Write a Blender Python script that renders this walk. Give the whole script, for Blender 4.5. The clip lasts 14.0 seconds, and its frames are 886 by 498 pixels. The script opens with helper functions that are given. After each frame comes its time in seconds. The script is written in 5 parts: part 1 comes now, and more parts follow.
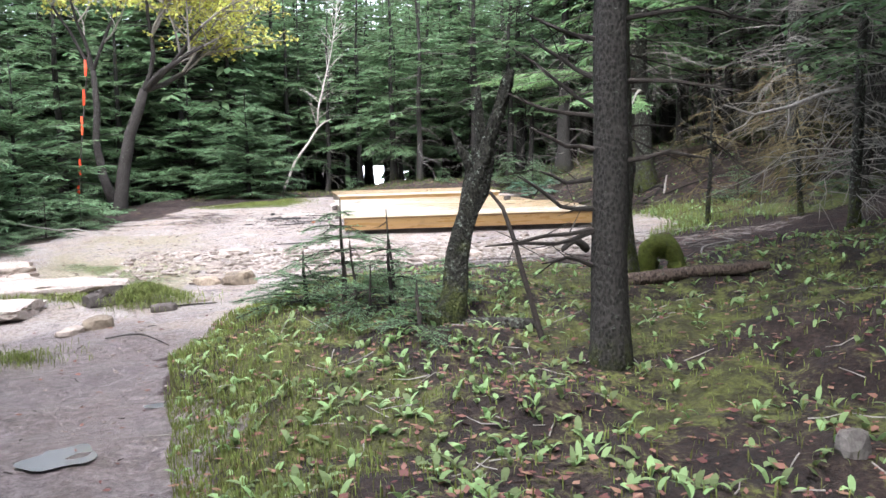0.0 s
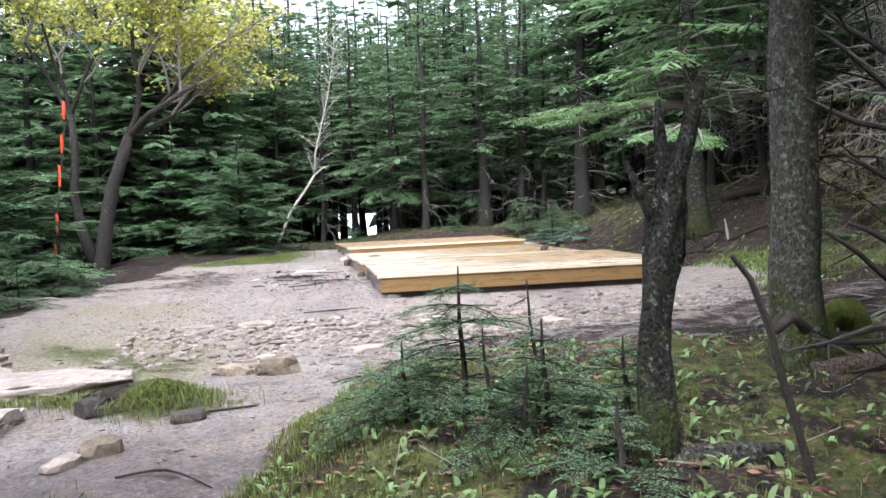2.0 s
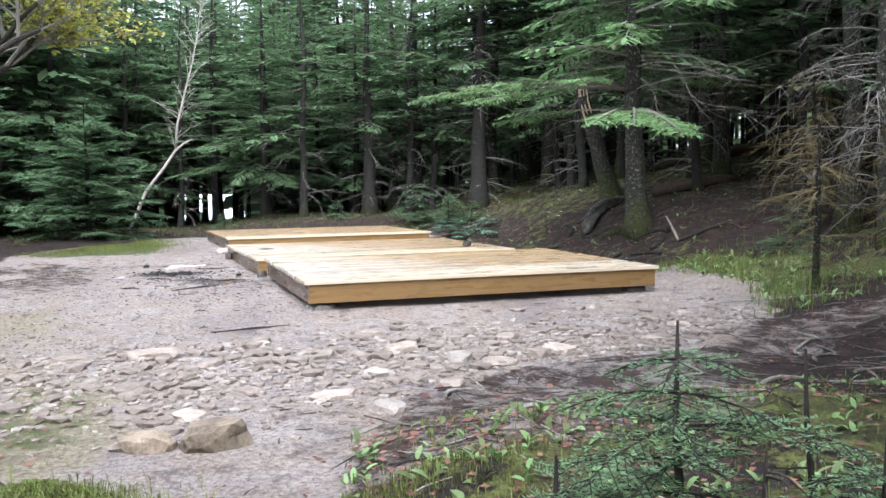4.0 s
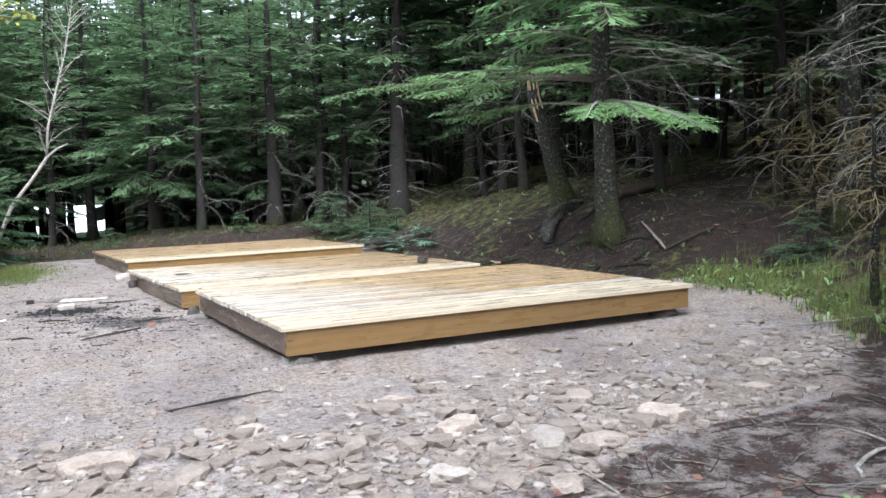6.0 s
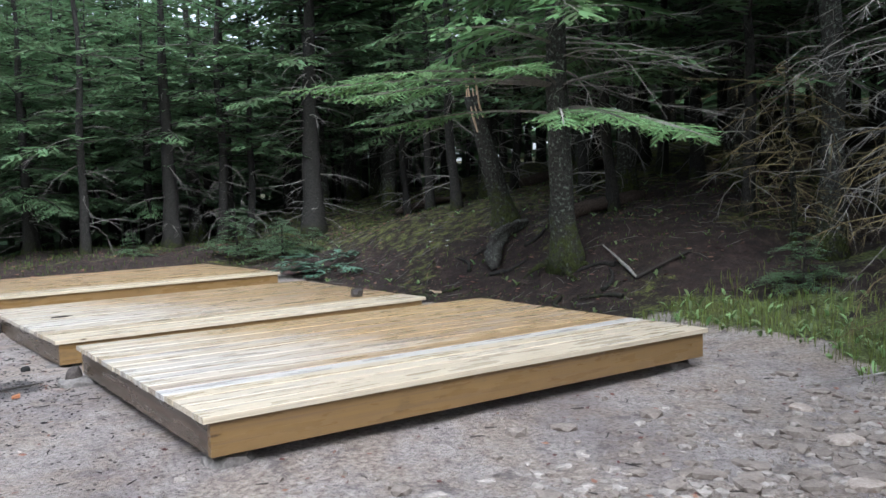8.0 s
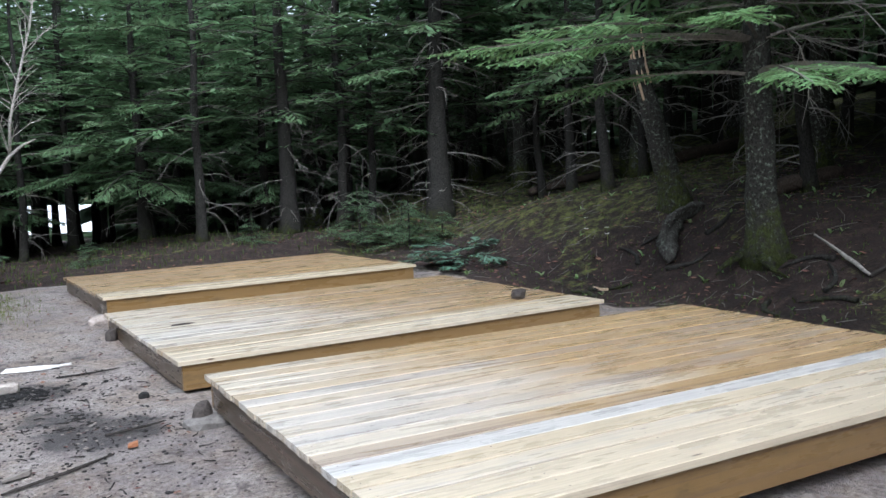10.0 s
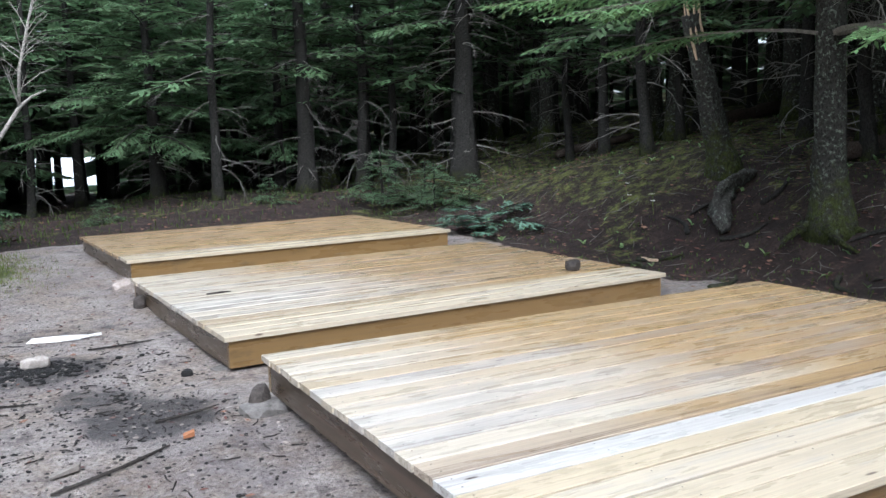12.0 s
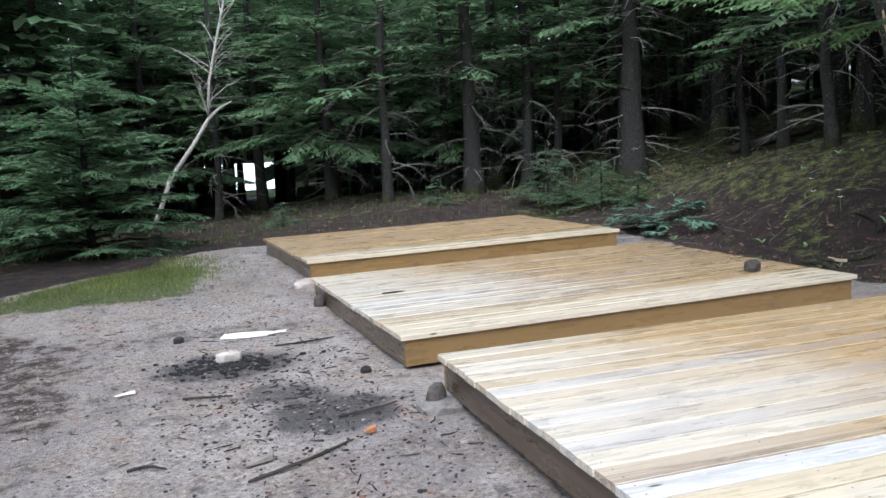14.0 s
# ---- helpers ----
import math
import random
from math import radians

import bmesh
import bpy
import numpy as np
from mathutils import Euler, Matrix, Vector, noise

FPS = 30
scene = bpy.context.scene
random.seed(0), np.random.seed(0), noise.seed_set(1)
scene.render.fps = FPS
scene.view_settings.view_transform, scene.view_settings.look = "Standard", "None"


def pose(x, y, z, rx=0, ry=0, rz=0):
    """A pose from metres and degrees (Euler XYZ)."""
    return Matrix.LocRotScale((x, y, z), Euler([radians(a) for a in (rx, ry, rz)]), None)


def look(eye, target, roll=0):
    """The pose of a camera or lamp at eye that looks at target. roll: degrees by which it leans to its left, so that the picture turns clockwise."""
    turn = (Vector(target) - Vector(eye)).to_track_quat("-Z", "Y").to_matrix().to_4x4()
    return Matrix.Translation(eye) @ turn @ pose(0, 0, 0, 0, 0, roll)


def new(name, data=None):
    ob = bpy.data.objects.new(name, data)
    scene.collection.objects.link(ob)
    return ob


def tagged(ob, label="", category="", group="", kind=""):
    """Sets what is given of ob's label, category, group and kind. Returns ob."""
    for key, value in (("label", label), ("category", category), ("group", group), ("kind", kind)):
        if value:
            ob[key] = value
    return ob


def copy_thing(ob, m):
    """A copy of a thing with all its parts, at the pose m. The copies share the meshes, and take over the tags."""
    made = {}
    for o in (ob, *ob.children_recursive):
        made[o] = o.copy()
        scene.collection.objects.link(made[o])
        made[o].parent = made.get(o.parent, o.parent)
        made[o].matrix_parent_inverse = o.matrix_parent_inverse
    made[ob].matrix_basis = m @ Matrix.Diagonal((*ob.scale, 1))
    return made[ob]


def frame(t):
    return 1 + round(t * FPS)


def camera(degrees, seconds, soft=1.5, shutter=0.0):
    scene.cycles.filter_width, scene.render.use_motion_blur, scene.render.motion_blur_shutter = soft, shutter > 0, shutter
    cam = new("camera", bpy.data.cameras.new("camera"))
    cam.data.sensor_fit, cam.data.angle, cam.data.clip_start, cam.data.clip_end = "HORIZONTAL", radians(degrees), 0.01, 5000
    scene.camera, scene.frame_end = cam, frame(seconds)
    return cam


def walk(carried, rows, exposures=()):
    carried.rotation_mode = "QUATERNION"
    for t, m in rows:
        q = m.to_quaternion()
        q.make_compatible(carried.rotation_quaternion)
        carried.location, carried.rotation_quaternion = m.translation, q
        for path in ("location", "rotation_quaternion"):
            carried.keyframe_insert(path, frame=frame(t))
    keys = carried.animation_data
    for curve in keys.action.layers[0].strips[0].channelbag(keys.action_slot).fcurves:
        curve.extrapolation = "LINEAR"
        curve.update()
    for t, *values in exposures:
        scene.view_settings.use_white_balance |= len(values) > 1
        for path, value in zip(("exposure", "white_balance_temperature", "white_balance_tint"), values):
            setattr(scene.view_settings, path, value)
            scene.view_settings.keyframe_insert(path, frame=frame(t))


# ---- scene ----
cam = camera(54.8, 14.0, 1.5)
PATH = [
    (0, (-0.072, -12.061, 1.097), (0.167, -10.087, 0.882), -1.3),
    (0.5, (-0.147, -11.612, 1.092), (0.046, -9.629, 0.921), -3.1),
    (1, (-0.288, -11.156, 1.153), (-0.215, -9.162, 1.004), -2.9),
    (1.5, (-0.569, -10.613, 1.158), (-0.376, -8.624, 1.081), -2.2),
    (2, (-0.797, -10.016, 1.135), (-0.491, -8.043, 1.025), -2.4),
    (2.5, (-0.974, -9.442, 1.124), (-0.58, -7.487, 0.964), -2.3),
    (3, (-1.084, -8.857, 1.132), (-0.588, -6.924, 0.997), -2.2),
    (5.5, (-1.812, -6.046, 1.238), (-0.938, -4.258, 1.041), 0.3),
    (6, (-1.758, -5.571, 1.234), (-0.817, -3.813, 1.083), -1.6),
    (6.5, (-1.722, -5.133, 1.256), (-0.714, -3.412, 1.107), -2.5),
    (7, (-1.673, -4.733, 1.285), (-0.553, -3.084, 1.115), -2.5),
    (7.5, (-1.505, -4.347, 1.319), (-0.392, -2.689, 1.203), -1.8),
    (8, (-1.377, -3.942, 1.325), (-0.231, -2.309, 1.196), -1.7),
    (8.5, (-1.285, -3.505, 1.31), (-0.25, -1.803, 1.132), -2.8),
    (9, (-1.074, -3.103, 1.334), (-0.15, -1.338, 1.163), -2.9),
    (11.5, (-1.236, -1.648, 1.43), (-0.243, 0.075, 1.211), -1.4),
    (12, (-1.271, -1.654, 1.43), (-0.326, 0.088, 1.161), -1.5),
    (12.5, (-1.279, -1.646, 1.437), (-0.379, 0.12, 1.169), -2.1),
    (13, (-1.288, -1.633, 1.433), (-0.46, 0.17, 1.178), -2.5),
    (13.5, (-1.305, -1.632, 1.447), (-0.583, 0.217, 1.202), -2.8),
    (14, (-1.331, -1.642, 1.447), (-0.733, 0.249, 1.191), -3.1),
]
EXPOSURES = [(0.0, 2.0, 6000, 15), (0.5, 2.0, 6000, 15), (1.0, 1.7, 5950, 15), (1.5, 1.55, 5900, 14), (2.0, 1.6, 5900, 14), (2.5, 1.65, 5900, 13), (3.0, 1.62, 5850, 13), (5.5, 1.42, 5800, 10), (7.5, 1.15, 5700, 9), (9.0, 0.72, 5600, 9), (11.5, 0.86, 5600, 9), (14.0, 0.88, 5600, 9)]
SKY, SUN = 0.2, 1.6
walk(cam, [(t, look(eye, target, roll)) for t, eye, target, roll in PATH], EXPOSURES)

# ---- light ----
world = bpy.data.worlds.new("sky")
scene.world = world
world.use_nodes = True
wt = world.node_tree
sky = wt.nodes.new("ShaderNodeTexSky")
sky.sky_type, sky.sun_disc = "NISHITA", False
sky.sun_elevation, sky.sun_rotation = radians(56), radians(205)
sky.air_density, sky.dust_density, sky.ozone_density = 1.0, 4.0, 1.0
haze = wt.nodes.new("ShaderNodeHueSaturation")
haze.inputs["Saturation"].default_value = 0.3
wt.links.new(sky.outputs[0], haze.inputs["Color"])
wt.links.new(haze.outputs[0], wt.nodes["Background"].inputs[0])
wt.nodes["Background"].inputs[1].default_value = SKY
sun = new("sun", bpy.data.lights.new("sun", "SUN"))
sun.data.energy, sun.data.angle, sun.data.color = SUN, radians(80), (1.0, 0.98, 0.96)
sun.matrix_world = look((-2.8, -6.0, 9.8), (0, 0, 0))


# ---- materials ----
class Nodes:
    def __init__(self, name):
        self.mat = bpy.data.materials.new(name)
        self.mat.use_nodes = True
        self.tree = self.mat.node_tree
        self.bsdf = self.tree.nodes["Principled BSDF"]
        self.out = self.tree.nodes["Material Output"]

    def put(self, socket, value):
        if hasattr(value, "is_output"):
            self.tree.links.new(value, socket)
        elif value is not None:
            socket.default_value = value

    def node(self, kind):
        return self.tree.nodes.new("ShaderNode" + kind)

    def attribute(self, name):
        n = self.node("Attribute")
        n.attribute_name = name
        return n

    def coords(self, scale=(1, 1, 1), shift=None):
        m = self.node("Mapping")
        self.put(m.inputs["Vector"], self.node("TexCoord").outputs["Object"])
        m.inputs["Scale"].default_value = scale
        if shift is not None:
            c = self.node("CombineXYZ")
            for i, k in enumerate((17.0, 31.0, 7.0)):
                self.put(c.inputs[i], self.maths("MULTIPLY", shift, k))
            self.put(m.inputs["Location"], c.outputs[0])
        return m.outputs[0]

    def noise(self, vec, scale, detail=4, rough=0.6, out=0):
        n = self.node("TexNoise")
        self.put(n.inputs["Vector"], vec)
        n.inputs["Scale"].default_value, n.inputs["Detail"].default_value, n.inputs["Roughness"].default_value = scale, detail, rough
        return n.outputs[out]

    def cells(self, vec, scale, out="Distance"):
        n = self.node("TexVoronoi")
        self.put(n.inputs["Vector"], vec)
        n.inputs["Scale"].default_value = scale
        return n.outputs[out]

    def maths(self, op, a, b=0.5, clamp=False):
        n = self.node("Math")
        n.operation, n.use_clamp = op, clamp
        self.put(n.inputs[0], a), self.put(n.inputs[1], b)
        return n.outputs[0]

    def span(self, v, a, b, c=0.0, d=1.0):
        n = self.node("MapRange")
        n.interpolation_type = "SMOOTHSTEP"
        for i, x in enumerate((v, a, b, c, d)):
            self.put(n.inputs[i], x)
        return n.outputs[0]

    def ramp(self, v, *stops):
        n = self.node("ValToRGB")
        e = n.color_ramp.elements
        while len(e) < len(stops):
            e.new(0.5)
        for el, (p, c) in zip(e, stops):
            el.position, el.color = p, (*c, 1)
        self.put(n.inputs[0], v)
        return n.outputs[0]

    def mix(self, f, a, b, blend="MIX"):
        n = self.node("Mix")
        n.data_type, n.blend_type = "RGBA", blend
        self.put(n.inputs[0], f)
        for s, v in ((n.inputs[6], a), (n.inputs[7], b)):
            self.put(s, (*v, 1) if isinstance(v, tuple) else v)
        return n.outputs[2]

    def tint(self, colour, value, lo, hi, hue=0.0):
        n = self.node("HueSaturation")
        self.put(n.inputs["Color"], colour)
        self.put(n.inputs["Value"], self.span(value, 0.0, 1.0, lo, hi))
        if hue:
            self.put(n.inputs["Hue"], self.span(value, 0.0, 1.0, 0.5 - hue, 0.5 + hue))
        return n.outputs[0]

    def finish(self, colour, rough=0.8, height=None, bump=0.3, dist=0.02, spec=0.4):
        b = self.bsdf
        self.put(b.inputs["Base Color"], (*colour, 1) if isinstance(colour, tuple) else colour)
        self.put(b.inputs["Roughness"], rough)
        b.inputs["Specular IOR Level"].default_value = spec
        if height is not None:
            n = self.node("Bump")
            n.inputs["Strength"].default_value, n.inputs["Distance"].default_value = bump, dist
            self.put(n.inputs["Height"], height)
            self.put(b.inputs["Normal"], n.outputs[0])
        return self.mat


def island(N):
    return N.node("NewGeometry").outputs["Random Per Island"]


def chance(N):
    return N.node("ObjectInfo").outputs["Random"]


def ground_material():
    N = Nodes("forest_ground")
    p = N.coords()
    att = N.attribute("cover")
    sep = N.node("SeparateColor")
    N.put(sep.inputs[0], att.outputs["Color"])
    att2 = N.attribute("cover_b")
    sep2 = N.node("SeparateColor")
    N.put(sep2.inputs[0], att2.outputs["Color"])
    big, mid, fine, grit = N.noise(p, 1.1, 3), N.noise(p, 6, 5), N.noise(p, 34, 4, 0.7), N.noise(p, 130, 3, 0.7)
    path = N.ramp(N.maths("ADD", N.maths("MULTIPLY", big, 0.45), N.maths("MULTIPLY", mid, 0.55)),
                  (0.32, (0.145, 0.12, 0.11)), (0.47, (0.35, 0.305, 0.285)), (0.62, (0.56, 0.5, 0.46)))
    path = N.mix(N.span(grit, 0.38, 0.58), path, N.ramp(fine, (0.36, (0.05, 0.04, 0.04)), (0.48, (0.24, 0.207, 0.193)), (0.68, (0.52, 0.47, 0.44))))
    path = N.mix(N.span(N.noise(p, 1.9, 5, 0.7), 0.43, 0.6, 0.0, 0.8), path, N.ramp(fine, (0.34, (0.14, 0.1, 0.078)), (0.66, (0.48, 0.405, 0.335))))
    path = N.mix(N.span(N.noise(p, 4.7, 6, 0.75), 0.53, 0.66, 0.0, 0.8), path, N.ramp(grit, (0.35, (0.045, 0.036, 0.036)), (0.65, (0.16, 0.135, 0.135))))
    pebble = N.cells(p, 30)
    path = N.mix(N.span(N.maths("ADD", pebble, N.maths("MULTIPLY", fine, 0.25)), 0.26, 0.33, 0.6, 0.0), path, N.ramp(N.noise(p, 19, 2), (0.35, (0.13, 0.10, 0.095)), (0.65, (0.5, 0.46, 0.43))))
    moss = N.ramp(N.maths("ADD", N.maths("MULTIPLY", mid, 0.6), N.maths("MULTIPLY", fine, 0.4)), (0.35, (0.026, 0.02, 0.01)), (0.46, (0.05, 0.048, 0.015)), (0.56, (0.1, 0.112, 0.028)), (0.68, (0.195, 0.21, 0.055)))
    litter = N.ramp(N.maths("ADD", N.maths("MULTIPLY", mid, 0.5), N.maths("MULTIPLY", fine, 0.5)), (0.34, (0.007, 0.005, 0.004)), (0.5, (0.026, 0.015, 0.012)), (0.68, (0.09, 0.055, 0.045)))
    dry = N.ramp(fine, (0.34, (0.13, 0.1, 0.07)), (0.5, (0.27, 0.235, 0.165)), (0.68, (0.42, 0.38, 0.29)))
    grass = N.ramp(fine, (0.34, (0.035, 0.035, 0.015)), (0.52, (0.085, 0.11, 0.03)), (0.72, (0.19, 0.22, 0.075)))
    jit = N.maths("MULTIPLY", N.maths("SUBTRACT", N.maths("ADD", N.maths("MULTIPLY", mid, 0.6), N.maths("MULTIPLY", fine, 0.4)), 0.5), 1.6)

    def cover(s):
        return N.span(N.maths("ADD", s, jit), 0.38, 0.62)

    wet = N.span(N.maths("ADD", sep2.outputs[1], jit), 0.35, 0.75)
    c = N.mix(N.maths("MULTIPLY", wet, 0.68), path, N.ramp(N.maths("ADD", N.maths("MULTIPLY", N.noise(p, 13, 5, 0.7), 0.6), N.maths("MULTIPLY", fine, 0.4)), (0.36, (0.02, 0.016, 0.017)), (0.5, (0.125, 0.095, 0.104)), (0.64, (0.31, 0.257, 0.275))))
    c = N.mix(N.maths("MULTIPLY", cover(N.maths("MULTIPLY", sep2.outputs[2], 0.85)), 0.82), c, N.ramp(grit, (0.36, (0.012, 0.011, 0.012)), (0.64, (0.07, 0.064, 0.068))))
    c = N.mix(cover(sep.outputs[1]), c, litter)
    c = N.mix(cover(sep.outputs[2]), c, dry)
    c = N.mix(cover(sep2.outputs[0]), c, grass)
    c = N.mix(cover(sep.outputs[0]), c, moss)
    rough = N.span(wet, 0, 1, 0.62, 0.3)
    rough = N.mix(N.maths("MAXIMUM", cover(sep.outputs[0]), cover(sep.outputs[1])), rough, (0.9, 0.9, 0.9))
    hgt = N.maths("ADD", N.maths("MULTIPLY", fine, 0.6), N.maths("ADD", N.maths("MULTIPLY", grit, 0.35), N.maths("MULTIPLY", mid, 0.9)))
    return N.finish(c, rough, N.maths("ADD", hgt, N.maths("MULTIPLY", N.noise(p, 13, 5, 0.7), 0.8)), 0.95, 0.055, 0.4)


def bark_material(name, dark, light, lichen, moss, flaky=1.0):
    N = Nodes(name)
    p = N.coords((1, 1, 0.6), chance(N))
    q = N.coords((1, 1, 1), chance(N))
    plates, grain, patch = N.cells(p, 56), N.noise(p, 45, 5, 0.7), N.noise(q, 7, 4, 0.65)
    c = N.mix(N.span(N.maths("ADD", plates, N.maths("MULTIPLY", grain, 0.5)), 0.15, 1.05), dark, light)
    c = N.mix(N.span(N.noise(q, 24, 6, 0.75), 0.68 - 0.14 * lichen, 0.76 - 0.12 * lichen), c, N.ramp(grain, (0.35, (0.085, 0.1, 0.078)), (0.7, (0.25, 0.275, 0.23))))
    if moss:
        z = N.node("SeparateXYZ")
        N.put(z.inputs[0], N.node("TexCoord").outputs["Object"])
        low = N.span(N.maths("SUBTRACT", N.maths("MULTIPLY", patch, 1.6 * moss), z.outputs[2]), 0.1, 0.5)
        c = N.mix(N.maths("MULTIPLY", low, N.span(N.noise(q, 11, 5, 0.7), 0.36, 0.56)), c, N.ramp(grain, (0.35, (0.02, 0.025, 0.008)), (0.65, (0.075, 0.088, 0.024))))
    return N.finish(c, 0.9, N.maths("ADD", N.maths("MULTIPLY", plates, -0.7), grain), 0.9 * flaky, 0.02, 0.2)


def foliage_material(name, a, b, glow=0.35):
    N = Nodes(name)
    r = island(N)
    c = N.tint(N.mix(N.noise(N.coords(), 1.7, 3), a, b), r, 0.55, 1.5, 0.02)
    m = N.finish(c, 0.6, spec=0.25)
    t = N.node("BsdfTranslucent")
    N.put(t.inputs[0], c)
    x = N.node("MixShader")
    x.inputs[0].default_value = glow
    N.put(x.inputs[1], N.bsdf.outputs[0]), N.put(x.inputs[2], t.outputs[0]), N.put(N.out.inputs[0], x.outputs[0])
    return m


def wood_material(name, worn, brown=0.0, dark=0.0, tones=None, streaky=0.06):
    N = Nodes(name)
    r = chance(N)
    g = N.coords((0.22, 20, 20), r)
    w = N.coords((0.8, 5, 5), r)
    grain = N.noise(g, 7, 8, 0.7)
    wave = N.noise(N.coords((0.12, 12, 12), r), 6, 3, 0.5)
    tone = N.ramp(r, *tones) if tones else N.ramp(r, (0.0, (0.61, 0.51, 0.365)), (0.24, (0.67, 0.6, 0.48)), (0.4, (0.53, 0.42, 0.275)), (0.56, (0.64, 0.545, 0.4)), (0.8, (0.65, 0.61, 0.545)), (1.0, (0.57, 0.45, 0.295))) if worn > 0 else N.ramp(r, (0.0, (0.255, 0.155, 0.055)), (1.0, (0.175, 0.108, 0.042)))
    c = N.mix(N.span(N.maths("ADD", N.maths("MULTIPLY", grain, 0.6), N.maths("MULTIPLY", wave, 0.4)), 0.34, 0.6), N.mix(0.34, tone, (0.15, 0.09, 0.05)), tone)
    if worn > 0:
        q = N.node("TexCoord").outputs["Object"]
        sep = N.node("SeparateXYZ")
        N.put(sep.inputs[0], q)
        edge = N.maths("ADD", sep.outputs[0], N.maths("ADD", N.maths("MULTIPLY", N.noise(q, 0.9, 4, 0.6), 2.4), N.maths("MULTIPLY", sep.outputs[1], 0.55)))
        # Brown toward far right: uneven weathering plus sky sheen fading, put into colour.
        sheen_wear_fade = N.span(N.maths("ADD", edge, N.maths("MULTIPLY", r, 0.5)), 2.7 - brown, 4.4 - brown, 0.0, 0.95)
        c = N.mix(N.maths("MULTIPLY", sheen_wear_fade, 0.85), c, N.mix(N.span(grain, 0.34, 0.56), (0.22, 0.125, 0.048), N.ramp(r, (0.0, (0.41, 0.255, 0.095)), (0.5, (0.46, 0.305, 0.125)), (1.0, (0.35, 0.2, 0.07)))))
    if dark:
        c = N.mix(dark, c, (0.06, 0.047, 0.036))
    grey = N.ramp(grain, (0.35, (0.2, 0.18, 0.17)), (0.65, (0.52, 0.5, 0.48)))
    c = N.mix(N.span(N.maths("ADD", N.noise(w, 1.6, 5, 0.7), N.maths("MULTIPLY", r, 0.12)), 0.66 - worn, 0.8 - worn, 0.0, 0.4), c, grey)
    stain = N.noise(N.coords((1.1, 3, 3), r), 2.4, 5, 0.7)
    c = N.mix(N.span(stain, 0.54, 0.7, 0.0, 0.5 if worn <= 0 else 0.16), c, (0.07, 0.05, 0.028))
    streak = N.noise(N.coords((0.16, 22, 22), r), 2.2, 6, 0.72)
    c = N.mix(N.maths("MULTIPLY", N.span(streak, 0.5, 0.64, 0.0, 1.0), N.span(N.maths("FRACT", N.maths("MULTIPLY", r, 7.3)), 0.5, 1.0, streaky, max(0.6, streaky))), c, (0.13, 0.08, 0.055))
    knot = N.cells(N.coords((1.6, 6.5, 6.5), r), 1.35)
    c = N.mix(N.span(knot, 0.03, 0.085, 0.85, 0.0), c, (0.055, 0.026, 0.014))
    rough = N.span(N.noise(w, 3, 4), 0.3, 0.7, 0.22, 0.4)
    N.bsdf.inputs["Coat Weight"].default_value = 0.8 if worn > 0 else 0.1
    N.bsdf.inputs["Coat Roughness"].default_value = 0.24
    return N.finish(c, rough, grain, 0.3, 0.004, 0.5)


def plain_material(name, lo, hi, scale=9.0, rough=0.8, bump=0.5, vary=True, spec=0.35):
    N = Nodes(name)
    p = N.coords((1, 1, 1), chance(N))
    f, s = N.noise(p, scale, 6, 0.7), N.noise(p, scale * 6, 4, 0.7)
    c = N.ramp(N.maths("ADD", N.maths("MULTIPLY", f, 0.6), N.maths("MULTIPLY", s, 0.4)), (0.35, lo), (0.65, hi))
    if vary:
        c = N.tint(c, chance(N), 0.7, 1.3)
    return N.finish(c, rough, N.maths("ADD", f, N.maths("MULTIPLY", s, 0.5)), bump, 0.02, spec)


GROUND = ground_material()
BARK_DARK = bark_material("spruce_bark", (0.009, 0.0085, 0.008), (0.042, 0.039, 0.035), 0.45, 0.5)
BARK_GREY = bark_material("fir_bark_lichen", (0.011, 0.0105, 0.009), (0.05, 0.047, 0.041), 1.1, 0.9)
BARK_MOSS = bark_material("mossy_bark", (0.007, 0.0065, 0.0055), (0.03, 0.029, 0.022), 0.95, 0.8, 2.0)
BARK_BIRCH = bark_material("birch_bark", (0.09, 0.08, 0.07), (0.45, 0.42, 0.38), 0.3, 0)
BARK_MAPLE = bark_material("maple_bark", (0.011, 0.0095, 0.009), (0.05, 0.045, 0.041), 0.6, 0.3)
BARK_BIG = bark_material("lichened_fir_bark", (0.02, 0.018, 0.015), (0.08, 0.074, 0.062), 1.2, 1.1)
BARK_LICHEN = bark_material("lichened_log_bark", (0.014, 0.012, 0.011), (0.07, 0.064, 0.058), 1.15, 0)
BARK_LOG = bark_material("rotten_log_bark", (0.02, 0.014, 0.011), (0.1, 0.075, 0.06), 0.55, 0)
TWIG_GREY = plain_material("dead_twig", (0.085, 0.077, 0.068), (0.32, 0.3, 0.27), 30, 0.9, 0.3)
TWIG_DARK = plain_material("dark_twig", (0.012, 0.01, 0.009), (0.05, 0.042, 0.036), 30, 0.9, 0.3)
TWIG_MOSSY = plain_material("mossy_twig", (0.07, 0.05, 0.026), (0.22, 0.185, 0.09), 12, 0.95, 0.3)
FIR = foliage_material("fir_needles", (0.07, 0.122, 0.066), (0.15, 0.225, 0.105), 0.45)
# Brighter copy of the fir needles, with the light on the boughs coloured in.
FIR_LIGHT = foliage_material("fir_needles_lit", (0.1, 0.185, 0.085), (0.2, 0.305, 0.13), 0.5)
FIR_YOUNG = foliage_material("young_fir_needles", (0.095, 0.168, 0.092), (0.185, 0.275, 0.14), 0.45)
FIR_BLUE = foliage_material("cut_fir_needles", (0.06, 0.12, 0.085), (0.12, 0.2, 0.13), 0.2)
